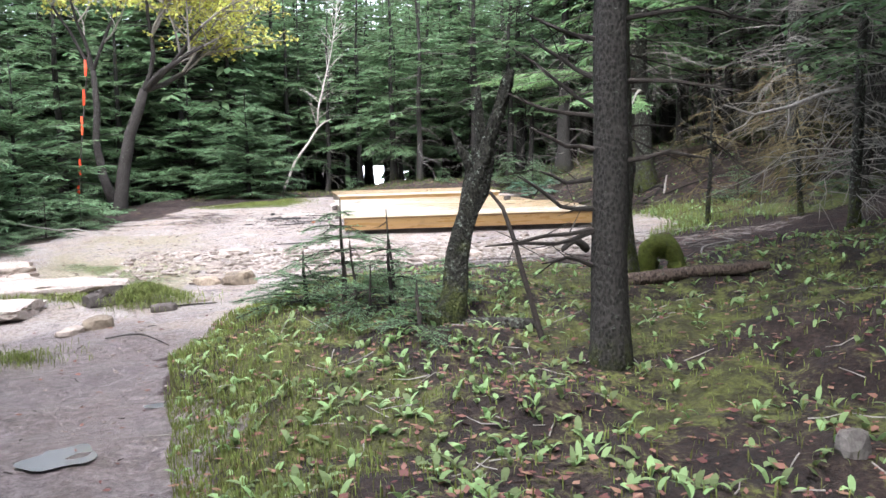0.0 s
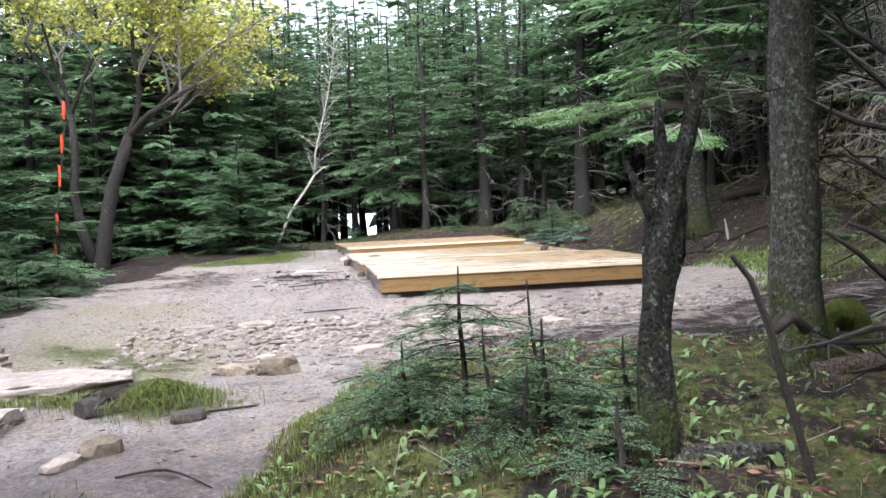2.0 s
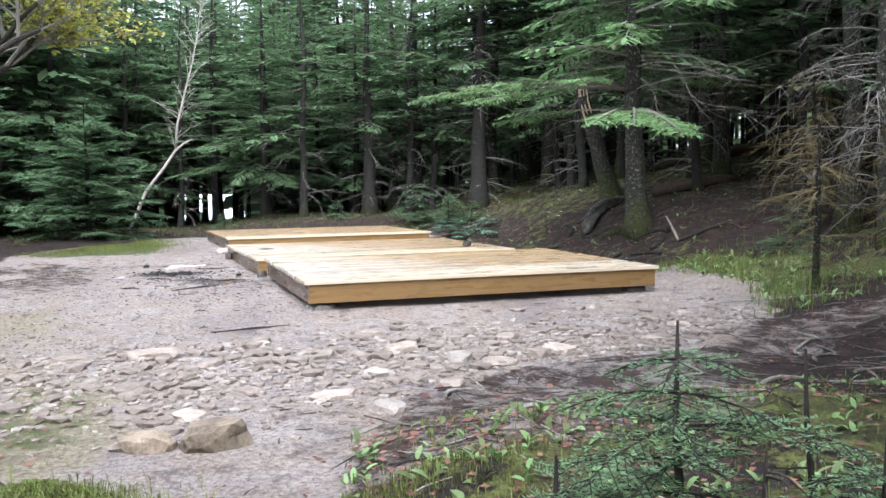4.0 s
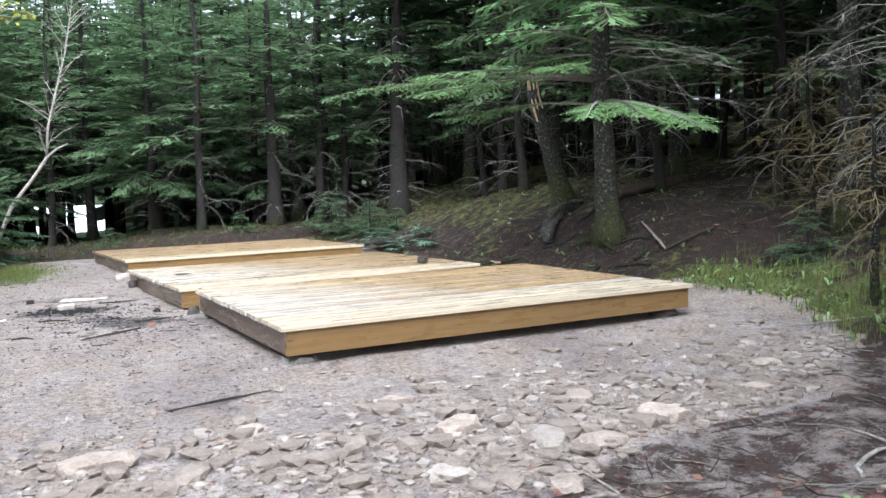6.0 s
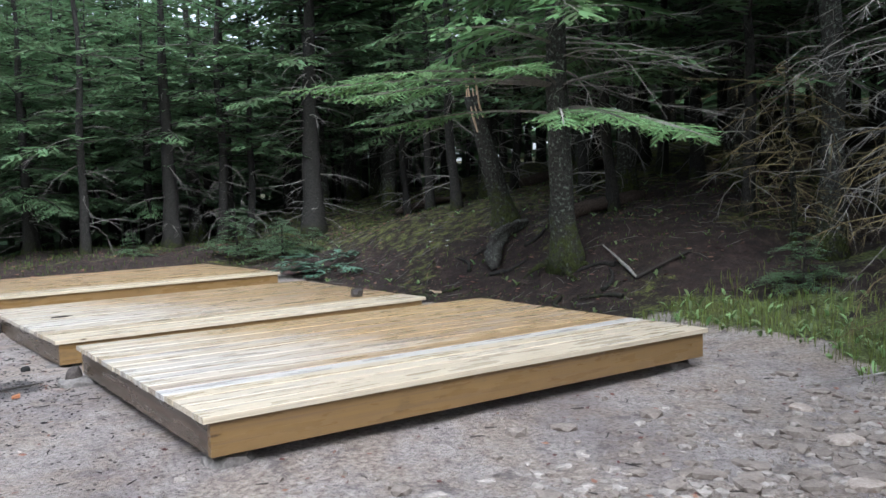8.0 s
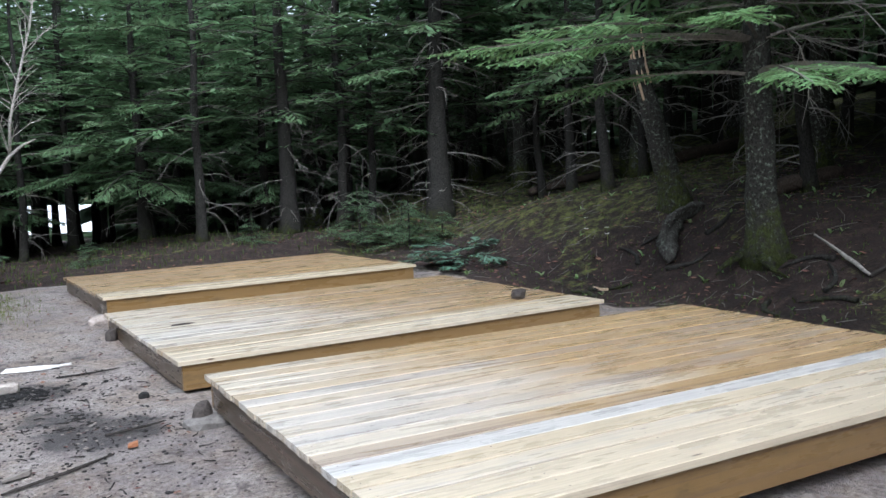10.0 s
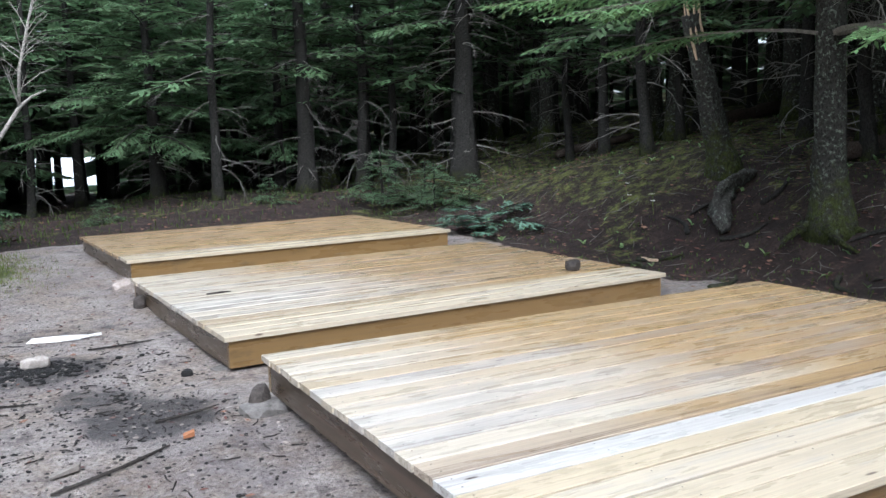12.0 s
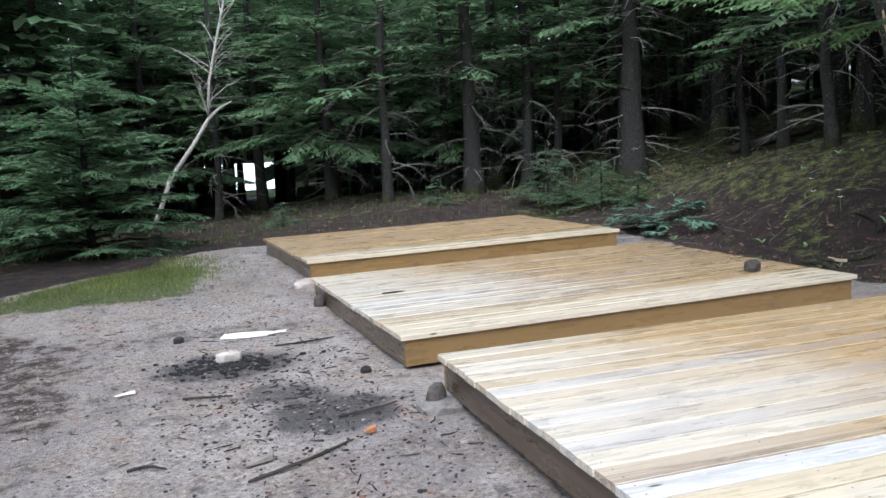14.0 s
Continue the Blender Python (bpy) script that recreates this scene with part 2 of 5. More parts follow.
MAPLE_LEAF = foliage_material("spring_maple_leaf", (0.38, 0.39, 0.08), (0.54, 0.53, 0.16), 0.5)
GRASS = foliage_material("grass_blade", (0.075, 0.095, 0.024), (0.215, 0.245, 0.07), 0.3)
GRASS_DARK = foliage_material("woodland_moss_blade", (0.035, 0.055, 0.014), (0.11, 0.145, 0.04), 0.3)
GRASS_DRY = foliage_material("dry_grass_blade", (0.27, 0.225, 0.15), (0.44, 0.39, 0.29), 0.3)
LEAF = foliage_material("broad_leaf", (0.1, 0.18, 0.05), (0.3, 0.39, 0.19), 0.4)
LEAF_DEAD = foliage_material("fallen_leaf", (0.085, 0.034, 0.025), (0.25, 0.125, 0.098), 0.1)
MOSS = plain_material("moss", (0.06, 0.075, 0.015), (0.2, 0.24, 0.045), 24, 1.0, 1.0)
WOOD_TOP = wood_material("weathered_deck_board", 0.10)
WOOD_CREAM = wood_material("bleached_deck_board", 0.06, -4.0, 0.0, ((0.0, (0.62, 0.525, 0.37)), (1.0, (0.66, 0.575, 0.435))))
WOOD_WHITE = wood_material("silvered_deck_board", 0.08, -4.0, 0.0, ((0.0, (0.62, 0.595, 0.55)), (1.0, (0.65, 0.635, 0.6))))
WOOD_STREAK = wood_material("brown_streaked_deck_board", 0.02, 0.6, 0.0, ((0.0, (0.56, 0.47, 0.36)), (1.0, (0.5, 0.41, 0.3))), 0.8)
WOOD_TAN = wood_material("tan_deck_board", 0.04, 3.0)
WOOD_SIDE = wood_material("rim_board", -0.06)
# End boards: rim wood mixed most of the way to dark brown.
WOOD_END = wood_material("dark_end_board", -0.02, 0.0, 0.82)
STONE = plain_material("granite_stone", (0.2, 0.16, 0.14), (0.48, 0.42, 0.375), 8, 0.8, 0.7)
STONE_GREY = plain_material("grey_field_stone", (0.09, 0.08, 0.074), (0.28, 0.26, 0.24), 10, 0.85, 0.7)
STONE_DIRTY = plain_material("dirt_caked_stone", (0.17, 0.137, 0.115), (0.41, 0.35, 0.3), 9, 0.85, 0.7)
STONE_BROWN = plain_material("brown_path_rock", (0.08, 0.06, 0.045), (0.33, 0.27, 0.2), 7, 0.85, 0.8)
STONE_PALE = plain_material("pale_stone", (0.23, 0.2, 0.175), (0.48, 0.43, 0.385), 10, 0.75, 0.6)
STONE_DARK = plain_material("dark_stone", (0.025, 0.02, 0.018), (0.10, 0.085, 0.075), 12, 0.8, 0.6)
CHAR = plain_material("charcoal", (0.006, 0.006, 0.006), (0.035, 0.032, 0.03), 40, 0.8, 0.8)
PAPER = plain_material("white_bark_sheet", (0.45, 0.43, 0.4), (0.72, 0.7, 0.68), 14, 0.6, 0.2)
SPLINTER = plain_material("split_pale_wood", (0.36, 0.24, 0.15), (0.66, 0.52, 0.38), 18, 0.7, 0.4)
RUST = plain_material("rusty_wood_chip", (0.2, 0.075, 0.035), (0.42, 0.19, 0.09), 20, 0.8, 0.4)
RIBBON = plain_material("orange_flagging_tape", (0.62, 0.06, 0.025), (0.8, 0.11, 0.04), 20, 0.5, 0.1)


# ---- building helpers ----
R = random.Random(7)


class Geo:
    """A growing list of corners and faces."""
    def __init__(self):
        self.v, self.f = [], []

    def add(self, verts, faces):
        n = len(self.v)
        self.v.extend(verts)
        self.f.extend(tuple(i + n for i in f) for f in faces)

    def tube(self, points, radii, sides=6, caps=True, wobble=0.0):
        n, pts = len(self.v), [Vector(p) for p in points]
        side = None
        for i, p in enumerate(pts):
            d = (pts[min(i + 1, len(pts) - 1)] - pts[max(i - 1, 0)]).normalized()
            if side is None:
                side = d.cross((0.31, 0.95, 0.1)).normalized()
            side = (side - d * side.dot(d)).normalized()
            other = d.cross(side)
            for k in range(sides):
                a = 2 * math.pi * k / sides
                w = 1 + (wobble * noise.noise((p.x * 3 + math.cos(a) * 1.3, p.y * 3 + math.sin(a) * 1.3, p.z * 2.2)) if wobble else 0)
                self.v.append(p + (side * math.cos(a) + other * math.sin(a)) * radii[i] * w)
        for i in range(len(pts) - 1):
            for k in range(sides):
                a, b = n + i * sides + k, n + i * sides + (k + 1) % sides
                self.f.append((a, b, b + sides, a + sides))
        if caps:
            self.f.append(tuple(n + k for k in reversed(range(sides))))
            self.f.append(tuple(n + (len(pts) - 1) * sides + k for k in range(sides)))

    def leaf(self, p, d, length, width, up):
        s = d.cross(up)
        s = s.normalized() * (width / 2) if s.length > 1e-4 else Vector((width / 2, 0, 0))
        m = p + d * (length * 0.42)
        n = len(self.v)
        self.v += [p, m + s, p + d * length, m - s]
        self.f.append((n, n + 1, n + 2, n + 3))

    def box(self, x0, y0, z0, x1, y1, z1, bevel=0.0):
        b = bevel
        rings = [(z0, b), (z0 + b, 0), (z1 - b, 0), (z1, b)] if b else [(z0, 0), (z1, 0)]
        n = len(self.v)
        for z, o in rings:
            self.v += [Vector((x0 + o, y0 + o, z)), Vector((x1 - o, y0 + o, z)), Vector((x1 - o, y1 - o, z)), Vector((x0 + o, y1 - o, z))]
        for i in range(len(rings) - 1):
            for k in range(4):
                a, c = n + i * 4 + k, n + i * 4 + (k + 1) % 4
                self.f.append((a, c, c + 4, a + 4))
        self.f.append((n + 3, n + 2, n + 1, n))
        m = n + 4 * (len(rings) - 1)
        self.f.append((m, m + 1, m + 2, m + 3))

    def mesh(self, name, material, smooth=False):
        me = bpy.data.meshes.new(name)
        me.from_pydata([tuple(v) for v in self.v], [], self.f)
        me.materials.append(material)
        if smooth:
            me.polygons.foreach_set("use_smooth", [True] * len(me.polygons))
        me.update()
        return me


def part(name, geo, material, parent=None, label="", smooth=False, m=None):
    ob = new(name, geo.mesh(name, material, smooth) if isinstance(geo, Geo) else geo)
    ob.parent = parent
    if m is not None:
        ob.matrix_basis = m
    return tagged(ob, label)


def thing(name, label, category, m, group=""):
    ob = new(name)
    ob.empty_display_size = 0.1
    ob.matrix_basis = m
    return tagged(ob, label, category, group)


def lone(name, geo, material, label, category, m=None, group="", kind="", smooth=False):
    ob = part(name, geo, material, None, label, smooth, m)
    return tagged(ob, "", category, group, kind)


# ---- the lie of the land ----
def ease(t, points):
    if t <= points[0][0]:
        return points[0][1]
    for (a, b), (c, d) in zip(points, points[1:]):
        if t <= c:
            k = (t - a) / (c - a)
            return b + (d - b) * k * k * (3 - 2 * k)
    return points[-1][1]


def step(a, b, x):
    k = min(1.0, max(0.0, (x - a) / (b - a)))
    return k * k * (3 - 2 * k)


BASE = [(-16, -.45), (-12, -.36), (-8, -.30), (-5.7, -.24), (-3.3, -.14), (-1, -.03), (0.5, .035), (2.5, .04), (3.6, .005), (5, .015), (6.6, .075), (9, .12), (13, .1), (20, -.1), (34, -.75), (60, -2.0)]
EDGE = [(-14, -.5), (-8.6, -.8), (-7.9, -.93), (-6.9, -1.13), (-5.9, -1.3), (-5.4, -1.1), (-4.9, -.95), (-4.4, -.68), (-3.0, -.4), (-2.75, .05), (-2.35, .9), (-2.15, 2.6), (-1.3, 4.0), (0, 4.7), (4, 4.3), (9, 4.1), (12, 3.0)]
LEFT = [(-12, -3.4), (-4, -3.9), (-1, -4.1), (3, -4.0), (7, -3.0), (9.5, -1.2), (11, 0.5)]
HILL = [(-14, 1.5), (-6, 2.0), (-3, 3.6), (2, 4.4), (8, 4.2), (14, 5.0), (24, 8)]


def land(x, y):
    e = ease(y, EDGE)
    z = ease(y, BASE) + step(e - .15, e + .9, x) * .2 * (1 - step(-4.4, -2.8, y))
    u = min(45.0, max(0.0, x - ease(y, HILL)))
    z += .15 * u * u / (u + .15) + .6 * step(.3, 2.6, u) * step(.5, 4, y) * (1 - .6 * step(7.5, 10.5, y))
    z += .3 * step(9.8, 12.5, y) * step(-.5, 2.5, x) * (1 - step(16, 26, y))
    v = min(40.0, max(0.0, -4.0 - x))
    z -= .28 * v * v / (v + 2.0) * step(-9, -5, y)
    n = noise.noise((x * 0.9, y * 0.9, 3.1)) * 0.05 + noise.noise((x * 3.1, y * 3.1, 0.4)) * 0.022 + noise.noise((x * 8.3, y * 8.3, 1.7)) * 0.009
    woods = step(e, e + 2.5, x) + step(ease(y, LEFT) * -1, ease(y, LEFT) * -1 + 3, -x) + step(10, 13, y)
    n *= 1 + 1.3 * (1 - step(-6, -4, y))
    calm = 0.35 if (-0.3 < x < 4.0 and -0.4 < y < 10.2) else 1.0
    lump = max(0.0, noise.noise((x * 2.3, y * 2.3, 6.6))) * .09 * step(e, e + .4, x) * (1 - step(-4.2, -3.0, y))
    return z + lump + n * (0.7 + 1.1 * min(1.0, woods)) * calm


def spaced(lo, hi, fine, far):
    mid = list(np.arange(lo, hi, fine))
    out, d, a, b = [], fine, lo, hi
    left, right = [], []
    while a > -far:
        d *= 1.18
        a, b = a - d, b + d
        left.append(a), right.append(b)
    return left[::-1] + mid + right


def build_ground():
    xs, ys = spaced(-7.5, 12.0, 0.11, 420), spaced(-13.5, 17.0, 0.11, 420)
    verts = [(x, y, land(x, y)) for y in ys for x in xs]
    w = len(xs)
    faces = [(j * w + i, j * w + i + 1, (j + 1) * w + i + 1, (j + 1) * w + i) for j in range(len(ys) - 1) for i in range(w - 1)]
    me = bpy.data.meshes.new("ground")
    me.from_pydata(verts, [], faces)
    me.polygons.foreach_set("use_smooth", [True] * len(faces))
    a, b = [], []
    for x, y, z in verts:
        n = noise.noise((x * 0.7, y * 0.7, 9.0))
        n2 = noise.noise((x * 2.1, y * 2.1, 5.0))
        e, l = ease(y, EDGE), ease(y, LEFT)
        e += .38 * n + .16 * n2 + .1 * noise.noise((x * 5.1, y * 5.1, 2.0))
        right = step(e - .12, e + .3, x)
        l += .45 * n + .2 * n2
        patchy = step(.0, .5, n + .45 * n2 + .18)
        mossy = right * (1 - step(-4.6, -3.4, y))
        turf_r = (.35 + .65 * patchy) * right * step(-1.8, -1.0, y) * (1 - step(1.0, 2.4, y + .25 * (x - 5))) * (1 - step(2.5, 5, x - e))
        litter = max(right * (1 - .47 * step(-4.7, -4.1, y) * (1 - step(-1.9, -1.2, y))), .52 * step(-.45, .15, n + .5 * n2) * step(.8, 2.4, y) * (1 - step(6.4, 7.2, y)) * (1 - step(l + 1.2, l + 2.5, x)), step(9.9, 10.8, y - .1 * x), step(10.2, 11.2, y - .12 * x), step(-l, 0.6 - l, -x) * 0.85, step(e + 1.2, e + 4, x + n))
        moss = max(mossy * (.36 + .55 * patchy) * (1 - 0.45 * step(1.2, 3.5, x)), step(.0, .35, n + n2 * .4) * litter * .45, step(4, 6.5, y) * step(4.8, 5.8, x) * .5)
        dry = (.48 + .5 * patchy) * step(l - 0.2, l + .8, x) * (1 - step(l + 1.7, l + 3.2, x)) * step(-4.2, -2.8, y) * (1 - step(.2, 2.2, y))
        green = max(step(l - .5, l + .2, x) * (1 - step(-1.5, -.7, x + .4 * n)) * step(6.5, 7.3, y + .3 * n2) * (1 - step(9.3, 10, y)), turf_r, dry * .55 * step(.1, .4, n))
        wet = max((.62 - .12 * step(-3.5, -2, y)) * step(.05, .4, n + .25 * n2) * (1 - right), .3 * (1 - step(.2, 1.2, math.hypot(x + 1.0, y - 3.2) / 1.7)), .85 * (1 - step(-6.0, -4.2, y)))
        a.append((moss, litter, dry, 1))
        ash = max(1 - step(.1, .75, math.hypot((x + 1.05) * .8, (y - 4.15) * 1.2)), .9 * (1 - step(.1, .6, math.hypot((x + .6) * .9, (y - 2.75) * .75))), .7 * (1 - step(.1, .55, math.hypot(x + .8, (y - 3.35) * .8))), .6 * (1 - step(.1, .9, math.hypot((x + 1.1) * .5, (y - 5.2) * 1.3))))
        b.append((green, wet, ash, 1))
    for name, vals in (("cover", a), ("cover_b", b)):
        layer = me.color_attributes.new(name, "FLOAT_COLOR", "POINT")
        layer.data.foreach_set("color", [c for v in vals for c in v])
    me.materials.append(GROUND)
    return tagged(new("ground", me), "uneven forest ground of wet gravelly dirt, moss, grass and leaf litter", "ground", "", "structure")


build_ground()


# ---- the tent platforms ----
def deck(label, m, length, depth, boards, seed, top=WOOD_TOP, kinds=()):
    """A low timber platform; its near left top corner lies at m."""
    r = random.Random(seed)
    root = thing("tent_platform", label, "tent platform", m, "tent platforms in the clearing")
    t, pitch = 0.032, depth / boards
    for i in range(boards):
        g = Geo()
        a, b = -0.035 + r.uniform(-.005, .005), length + 0.03 + r.uniform(-.008, .01)
        y0, n = i * pitch + 0.0025, 14
        front = -0.02 if i == 0 else 0
        rows = []
        bow = r.uniform(-.003, .003)
        for k in range(n + 1):
            x = a + (b - a) * k / n
            dz = bow * math.sin(math.pi * k / n)
            rows.append((x, dz, r.uniform(-.0012, .0012), r.uniform(-.0012, .0012)))
        c = 0.0022
        prof = [(front, -t), (pitch - .0125, -t), (pitch - .0125, -c), (pitch - .0125 - c, 0), (front + c, 0), (front, -c)]
        for x, dz, j0, j1 in rows:
            for py, pz in prof:
                g.v.append(Vector((x, y0 + py + (j0 if py <= front + c else j1), pz + dz)))
        for k in range(n):
            for q in range(6):
                p0, p1 = k * 6 + q, k * 6 + (q + 1) % 6
                g.f.append((p0, p0 + 6, p1 + 6, p1))
        g.f.append((0, 1, 2, 3, 4, 5)), g.f.append(tuple(n * 6 + q for q in (5, 4, 3, 2, 1, 0)))
        part("deck_board", g, kinds[i] if i < len(kinds) else top, root)
    hgt = 0.175
    for y0, y1 in ((0.0, 0.038), (depth - .038, depth)):
        g = Geo()
        g.box(0, y0, -t - hgt, length, y1, -t - .001, 0.004)
        part("rim_joist", g, WOOD_SIDE, root)
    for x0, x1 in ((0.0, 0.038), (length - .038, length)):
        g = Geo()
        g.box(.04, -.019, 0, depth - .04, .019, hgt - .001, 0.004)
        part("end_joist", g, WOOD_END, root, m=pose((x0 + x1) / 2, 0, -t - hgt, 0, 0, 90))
    for k in range(1, 6):
        g = Geo()
        g.box(.04, -.019, 0, depth - .04, .019, hgt - .002, 0.003)
        part("floor_joist", g, WOOD_SIDE, root, m=pose(length * k / 6, 0, -t - hgt + .001, 0, 0, 90))
    screws = Geo()
    for i in range(boards):
        for x in [.02] + [length * k / 6 for k in range(1, 6)] + [length - .02]:
            for f in (.25, .75):
                cx, cy = x + r.uniform(-.006, .006), (i + f) * pitch
                screws.add([Vector((cx + .004 * math.cos(q * 1.047), cy + .004 * math.sin(q * 1.047), .0012)) for q in range(6)], [(0, 1, 2, 3, 4, 5)])
    tagged(part("screw_row", screws, STONE_DARK, root), "", "", "", "stuff")
    return root


deck("weathered yellow timber tent platform, wet boards, set on stones", pose(0, 0, .30), 3.66, 2.666, 18, 1, WOOD_TOP, (WOOD_CREAM, WOOD_CREAM, WOOD_CREAM, WOOD_CREAM, WOOD_WHITE, WOOD_STREAK))
deck("weathered timber tent platform with pale greyed boards, set on stones", pose(0, 3.47, .232, 0, 0, 2.5), 3.645, 2.75, 19, 2, WOOD_TOP, (WOOD_CREAM, WOOD_CREAM, WOOD_CREAM))
deck("low timber tent platform with tan boards near the trees", pose(-.04, 6.89, .303, 0, 0, 3.6), 3.6, 2.56, 18, 3, WOOD_TAN, (WOOD_CREAM, WOOD_CREAM, WOOD_STREAK))


# ---- stones ----
def stone_geo(seed, sx, sy, sz, rough=0.35, level=2):
    bm = bmesh.new()
    bmesh.ops.create_icosphere(bm, subdivisions=level, radius=1)
    for v in bm.verts:
        p = v.co.copy()
        k = 1 + rough * noise.noise(p * 1.3 + Vector((seed * 3.7, seed, 0))) + rough * .4 * noise.noise(p * 3.3 + Vector((0, seed * 2.1, 5)))
        q = p * (k + (.14 * noise.noise(p * 6.5 + Vector((seed, 2, 0))) + .07 * noise.noise(p * 14) if level > 3 else 0))
        q.z = max(q.z, -0.45)
        q = Vector((max(-.88, min(.86, q.x)), max(-.85, min(.9, q.y)), min(.72 + .12 * q.x, q.z)))
        v.co = (q.x * sx, q.y * sy, q.z * sz)
    g = Geo()
    bm.verts.ensure_lookup_table()
    g.add([v.co.copy() for v in bm.verts], [tuple(v.index for v in f.verts) for f in bm.faces])
    bm.free()
    return g


def stone(name, label, x, y, sx, sy, sz, material=None, sink=0.25, rz=0, seed=1, group="", z=None, tilt=0, rough=0.35):
    zz = (land(x, y) if z is None else z) + sz * (0.45 - sink)
    return lone(name, stone_geo(seed, sx, sy, sz, rough, 4 if max(sx, sy) > .3 else 3 if max(sx, sy) > .15 else 2), material or STONE, label, "stone", pose(x, y, zz, tilt, 0, rz), group, smooth=False)


for i, (x, y, s, top) in enumerate(((.14, .14, .13, .093), (-.05, 2.53, .14, .093), (3.5, .15, .12, .093), (3.5, 2.5, .12, .093), (.02, 3.62, .10, .025), (-.1, 5.8, .12, .025), (3.5, 3.75, .1, .03), (.05, 7.02, .12, .096), (-.08, 9.3, .14, .096), (3.3, 7.25, .1, .1))):
    zb = land(x, y) - .05
    g = stone_geo(20 + i, s * 1.2, s, .1)
    top_z = max(v.z for v in g.v)
    low_z = min(v.z for v in g.v)
    k = (top - .002 - zb) / (top_z - low_z)
    for v in g.v:
        v.z = zb + (v.z - low_z) * k
    lone("support_stone", g, STONE_GREY, "rough grey stone propping up a platform corner", "stone", pose(x, y, 0), "platform support stones")

stone("stone", "brown rounded stone lying on the platform boards", 3.166, 4.195, .08, .065, .07, STONE_DARK, 0.0, 20, 41, z=.237)
stone("fire_stone", "pale grey flat stone in the fire scar", -1.04, 4.26, .1, .062, .07, STONE_PALE, .12, 10, 42)
stone("stone", "flat grey stone lying between two platforms", -.10, 6.72, .17, .1, .07, STONE, .15, 12, 43)
stone("stone", "dark grey stone wedged against the platform's edge", -.075, 2.58, .07, .06, .12, STONE_DARK, .2, 20, 71)
stone("stone", "dark stone lying against the platform's edge", -.145, 5.78, .075, .055, .1, STONE_DARK, .2, 60, 72)
stone("coal", "black lump of charred wood on the dirt", -1.36, 5.0, .045, .04, .04, CHAR, .1, 0, 44)
stone("coal", "black lump of charred wood on the dirt", -.24, 3.57, .04, .035, .035, CHAR, .1, 0, 45)
stone("rock", "brown angular rock on the trodden path", -1.1, -3.27, .2, .14, .13, STONE_BROWN, .25, 15, 46)
stone("rock", "pale angular rock on the trodden path", -1.42, -3.2, .16, .1, .09, STONE_BROWN, .3, -15, 47)
stone("rock", "dark wet stone on the path", -1.62, -4.42, .13, .07, .07, STONE_DARK, .2, 5, 48, rough=.2)
stone("rock", "dark angular stone on the path edge", -2.03, -4.98, .14, .1, .11, STONE_BROWN, .25, 30, 49)
stone("rock", "brown stone half sunk in the path", -2.2, -5.15, .15, .08, .06, STONE_DIRTY, .3, 60, 50)
stone("rock_slab", "flat grey bedrock slab at the side of the path", -3.05, -3.3, 1.0, .42, .11, STONE, .3, 10, 51, rough=.45)
stone("rock_slab", "flat grey bedrock slab with dark edge", -3.4, -4.35, .8, .4, .12, STONE, .35, -6, 52, rough=.45)
stone("rock_slab", "grey bedrock ledge at the forest edge", -3.9, -2.6, .7, .4, .22, STONE_DIRTY, .4, 25, 53)
stone("rock", "dark leaning rock beneath the grass tuft", -2.12, -4.02, .34, .13, .15, STONE_DARK, .25, 40, 54, tilt=-18, rough=.5)
stone("rock", "grey pointed stone among moss and leaves", 1.78, -9.2, .085, .05, .1, STONE_GREY, .35, 20, 55, rough=.7)
for i, (x, y, s, pale) in enumerate(((-.81, -2.35, .12, 1), (.69, -2.07, .2, 1), (-1.36, -1.4, .2, 0), (-.35, -2.6, .17, 0), (.35, -1.75, .16, 1), (.3, -1.1, .13, 0), (.95, -2.2, .14, 0), (-.2, -1.7, .14, 0), (-1.0, -1.7, .15, 0), (.05, -2.2, .13, 1), (1.5, -2.0, .16, 0), (-1.5, -2.2, .13, 0),
                                      (.45, -2.55, .12, 0), (-.6, -1.2, .11, 0), (1.25, -1.6, .13, 1), (2.4, -1.9, .12, 0), (2.9, -1.5, .12, 1), (1.9, -1.4, .1, 0), (-1.9, -1.3, .14, 0), (-.1, -3.0, .14, 1), (-1.2, -2.75, .12, 0), (3.3, -1.0, .1, 0))):
    stone("path_stone", "broken angular stone bedded in the dirt" if not pale else "pale broken stone bedded in the dirt", x, y, s, s * R.uniform(.5, .8), s * R.uniform(.28, .45), STONE_PALE if pale and i % 2 else STONE_DIRTY, .42, R.uniform(0, 180), 60 + i, "stones on the trodden ground")


def scatter(name, label, count, spot, size, material, seed, flat=0.5):
    """Loose pebbles too many to count."""
    r, g = random.Random(seed), Geo()
    shapes = [stone_geo(seed + k, 1, 1, 1, .4, 1 if size > .06 else 0) for k in range(5)]
    made = 0
    while made < count:
        x, y = spot(r)
        if x is None:
            continue
        made += 1
        s = size * r.uniform(.3, 1) ** 1.6
        a, fl = r.uniform(0, 6.28), flat * r.uniform(.6, 1.2)
        ca, sa, z = math.cos(a), math.sin(a), land(x, y) + s * fl * .25
        w = r.uniform(.55, 1)
        sh = shapes[made % 5]
        g.add([Vector((x + s * (v.x * ca - v.y * w * sa), y + s * (v.x * sa + v.y * w * ca), z + s * fl * v.z)) for v in sh.v], sh.f)
    return lone(name, g, material, label, "pebbles", kind="stuff")


def on_rubble(r):
    x, y = r.uniform(-2.6, 4.0), r.gauss(-1.95, .6)
    return (x, y) if x < ease(y, EDGE) + .1 else (None, None)


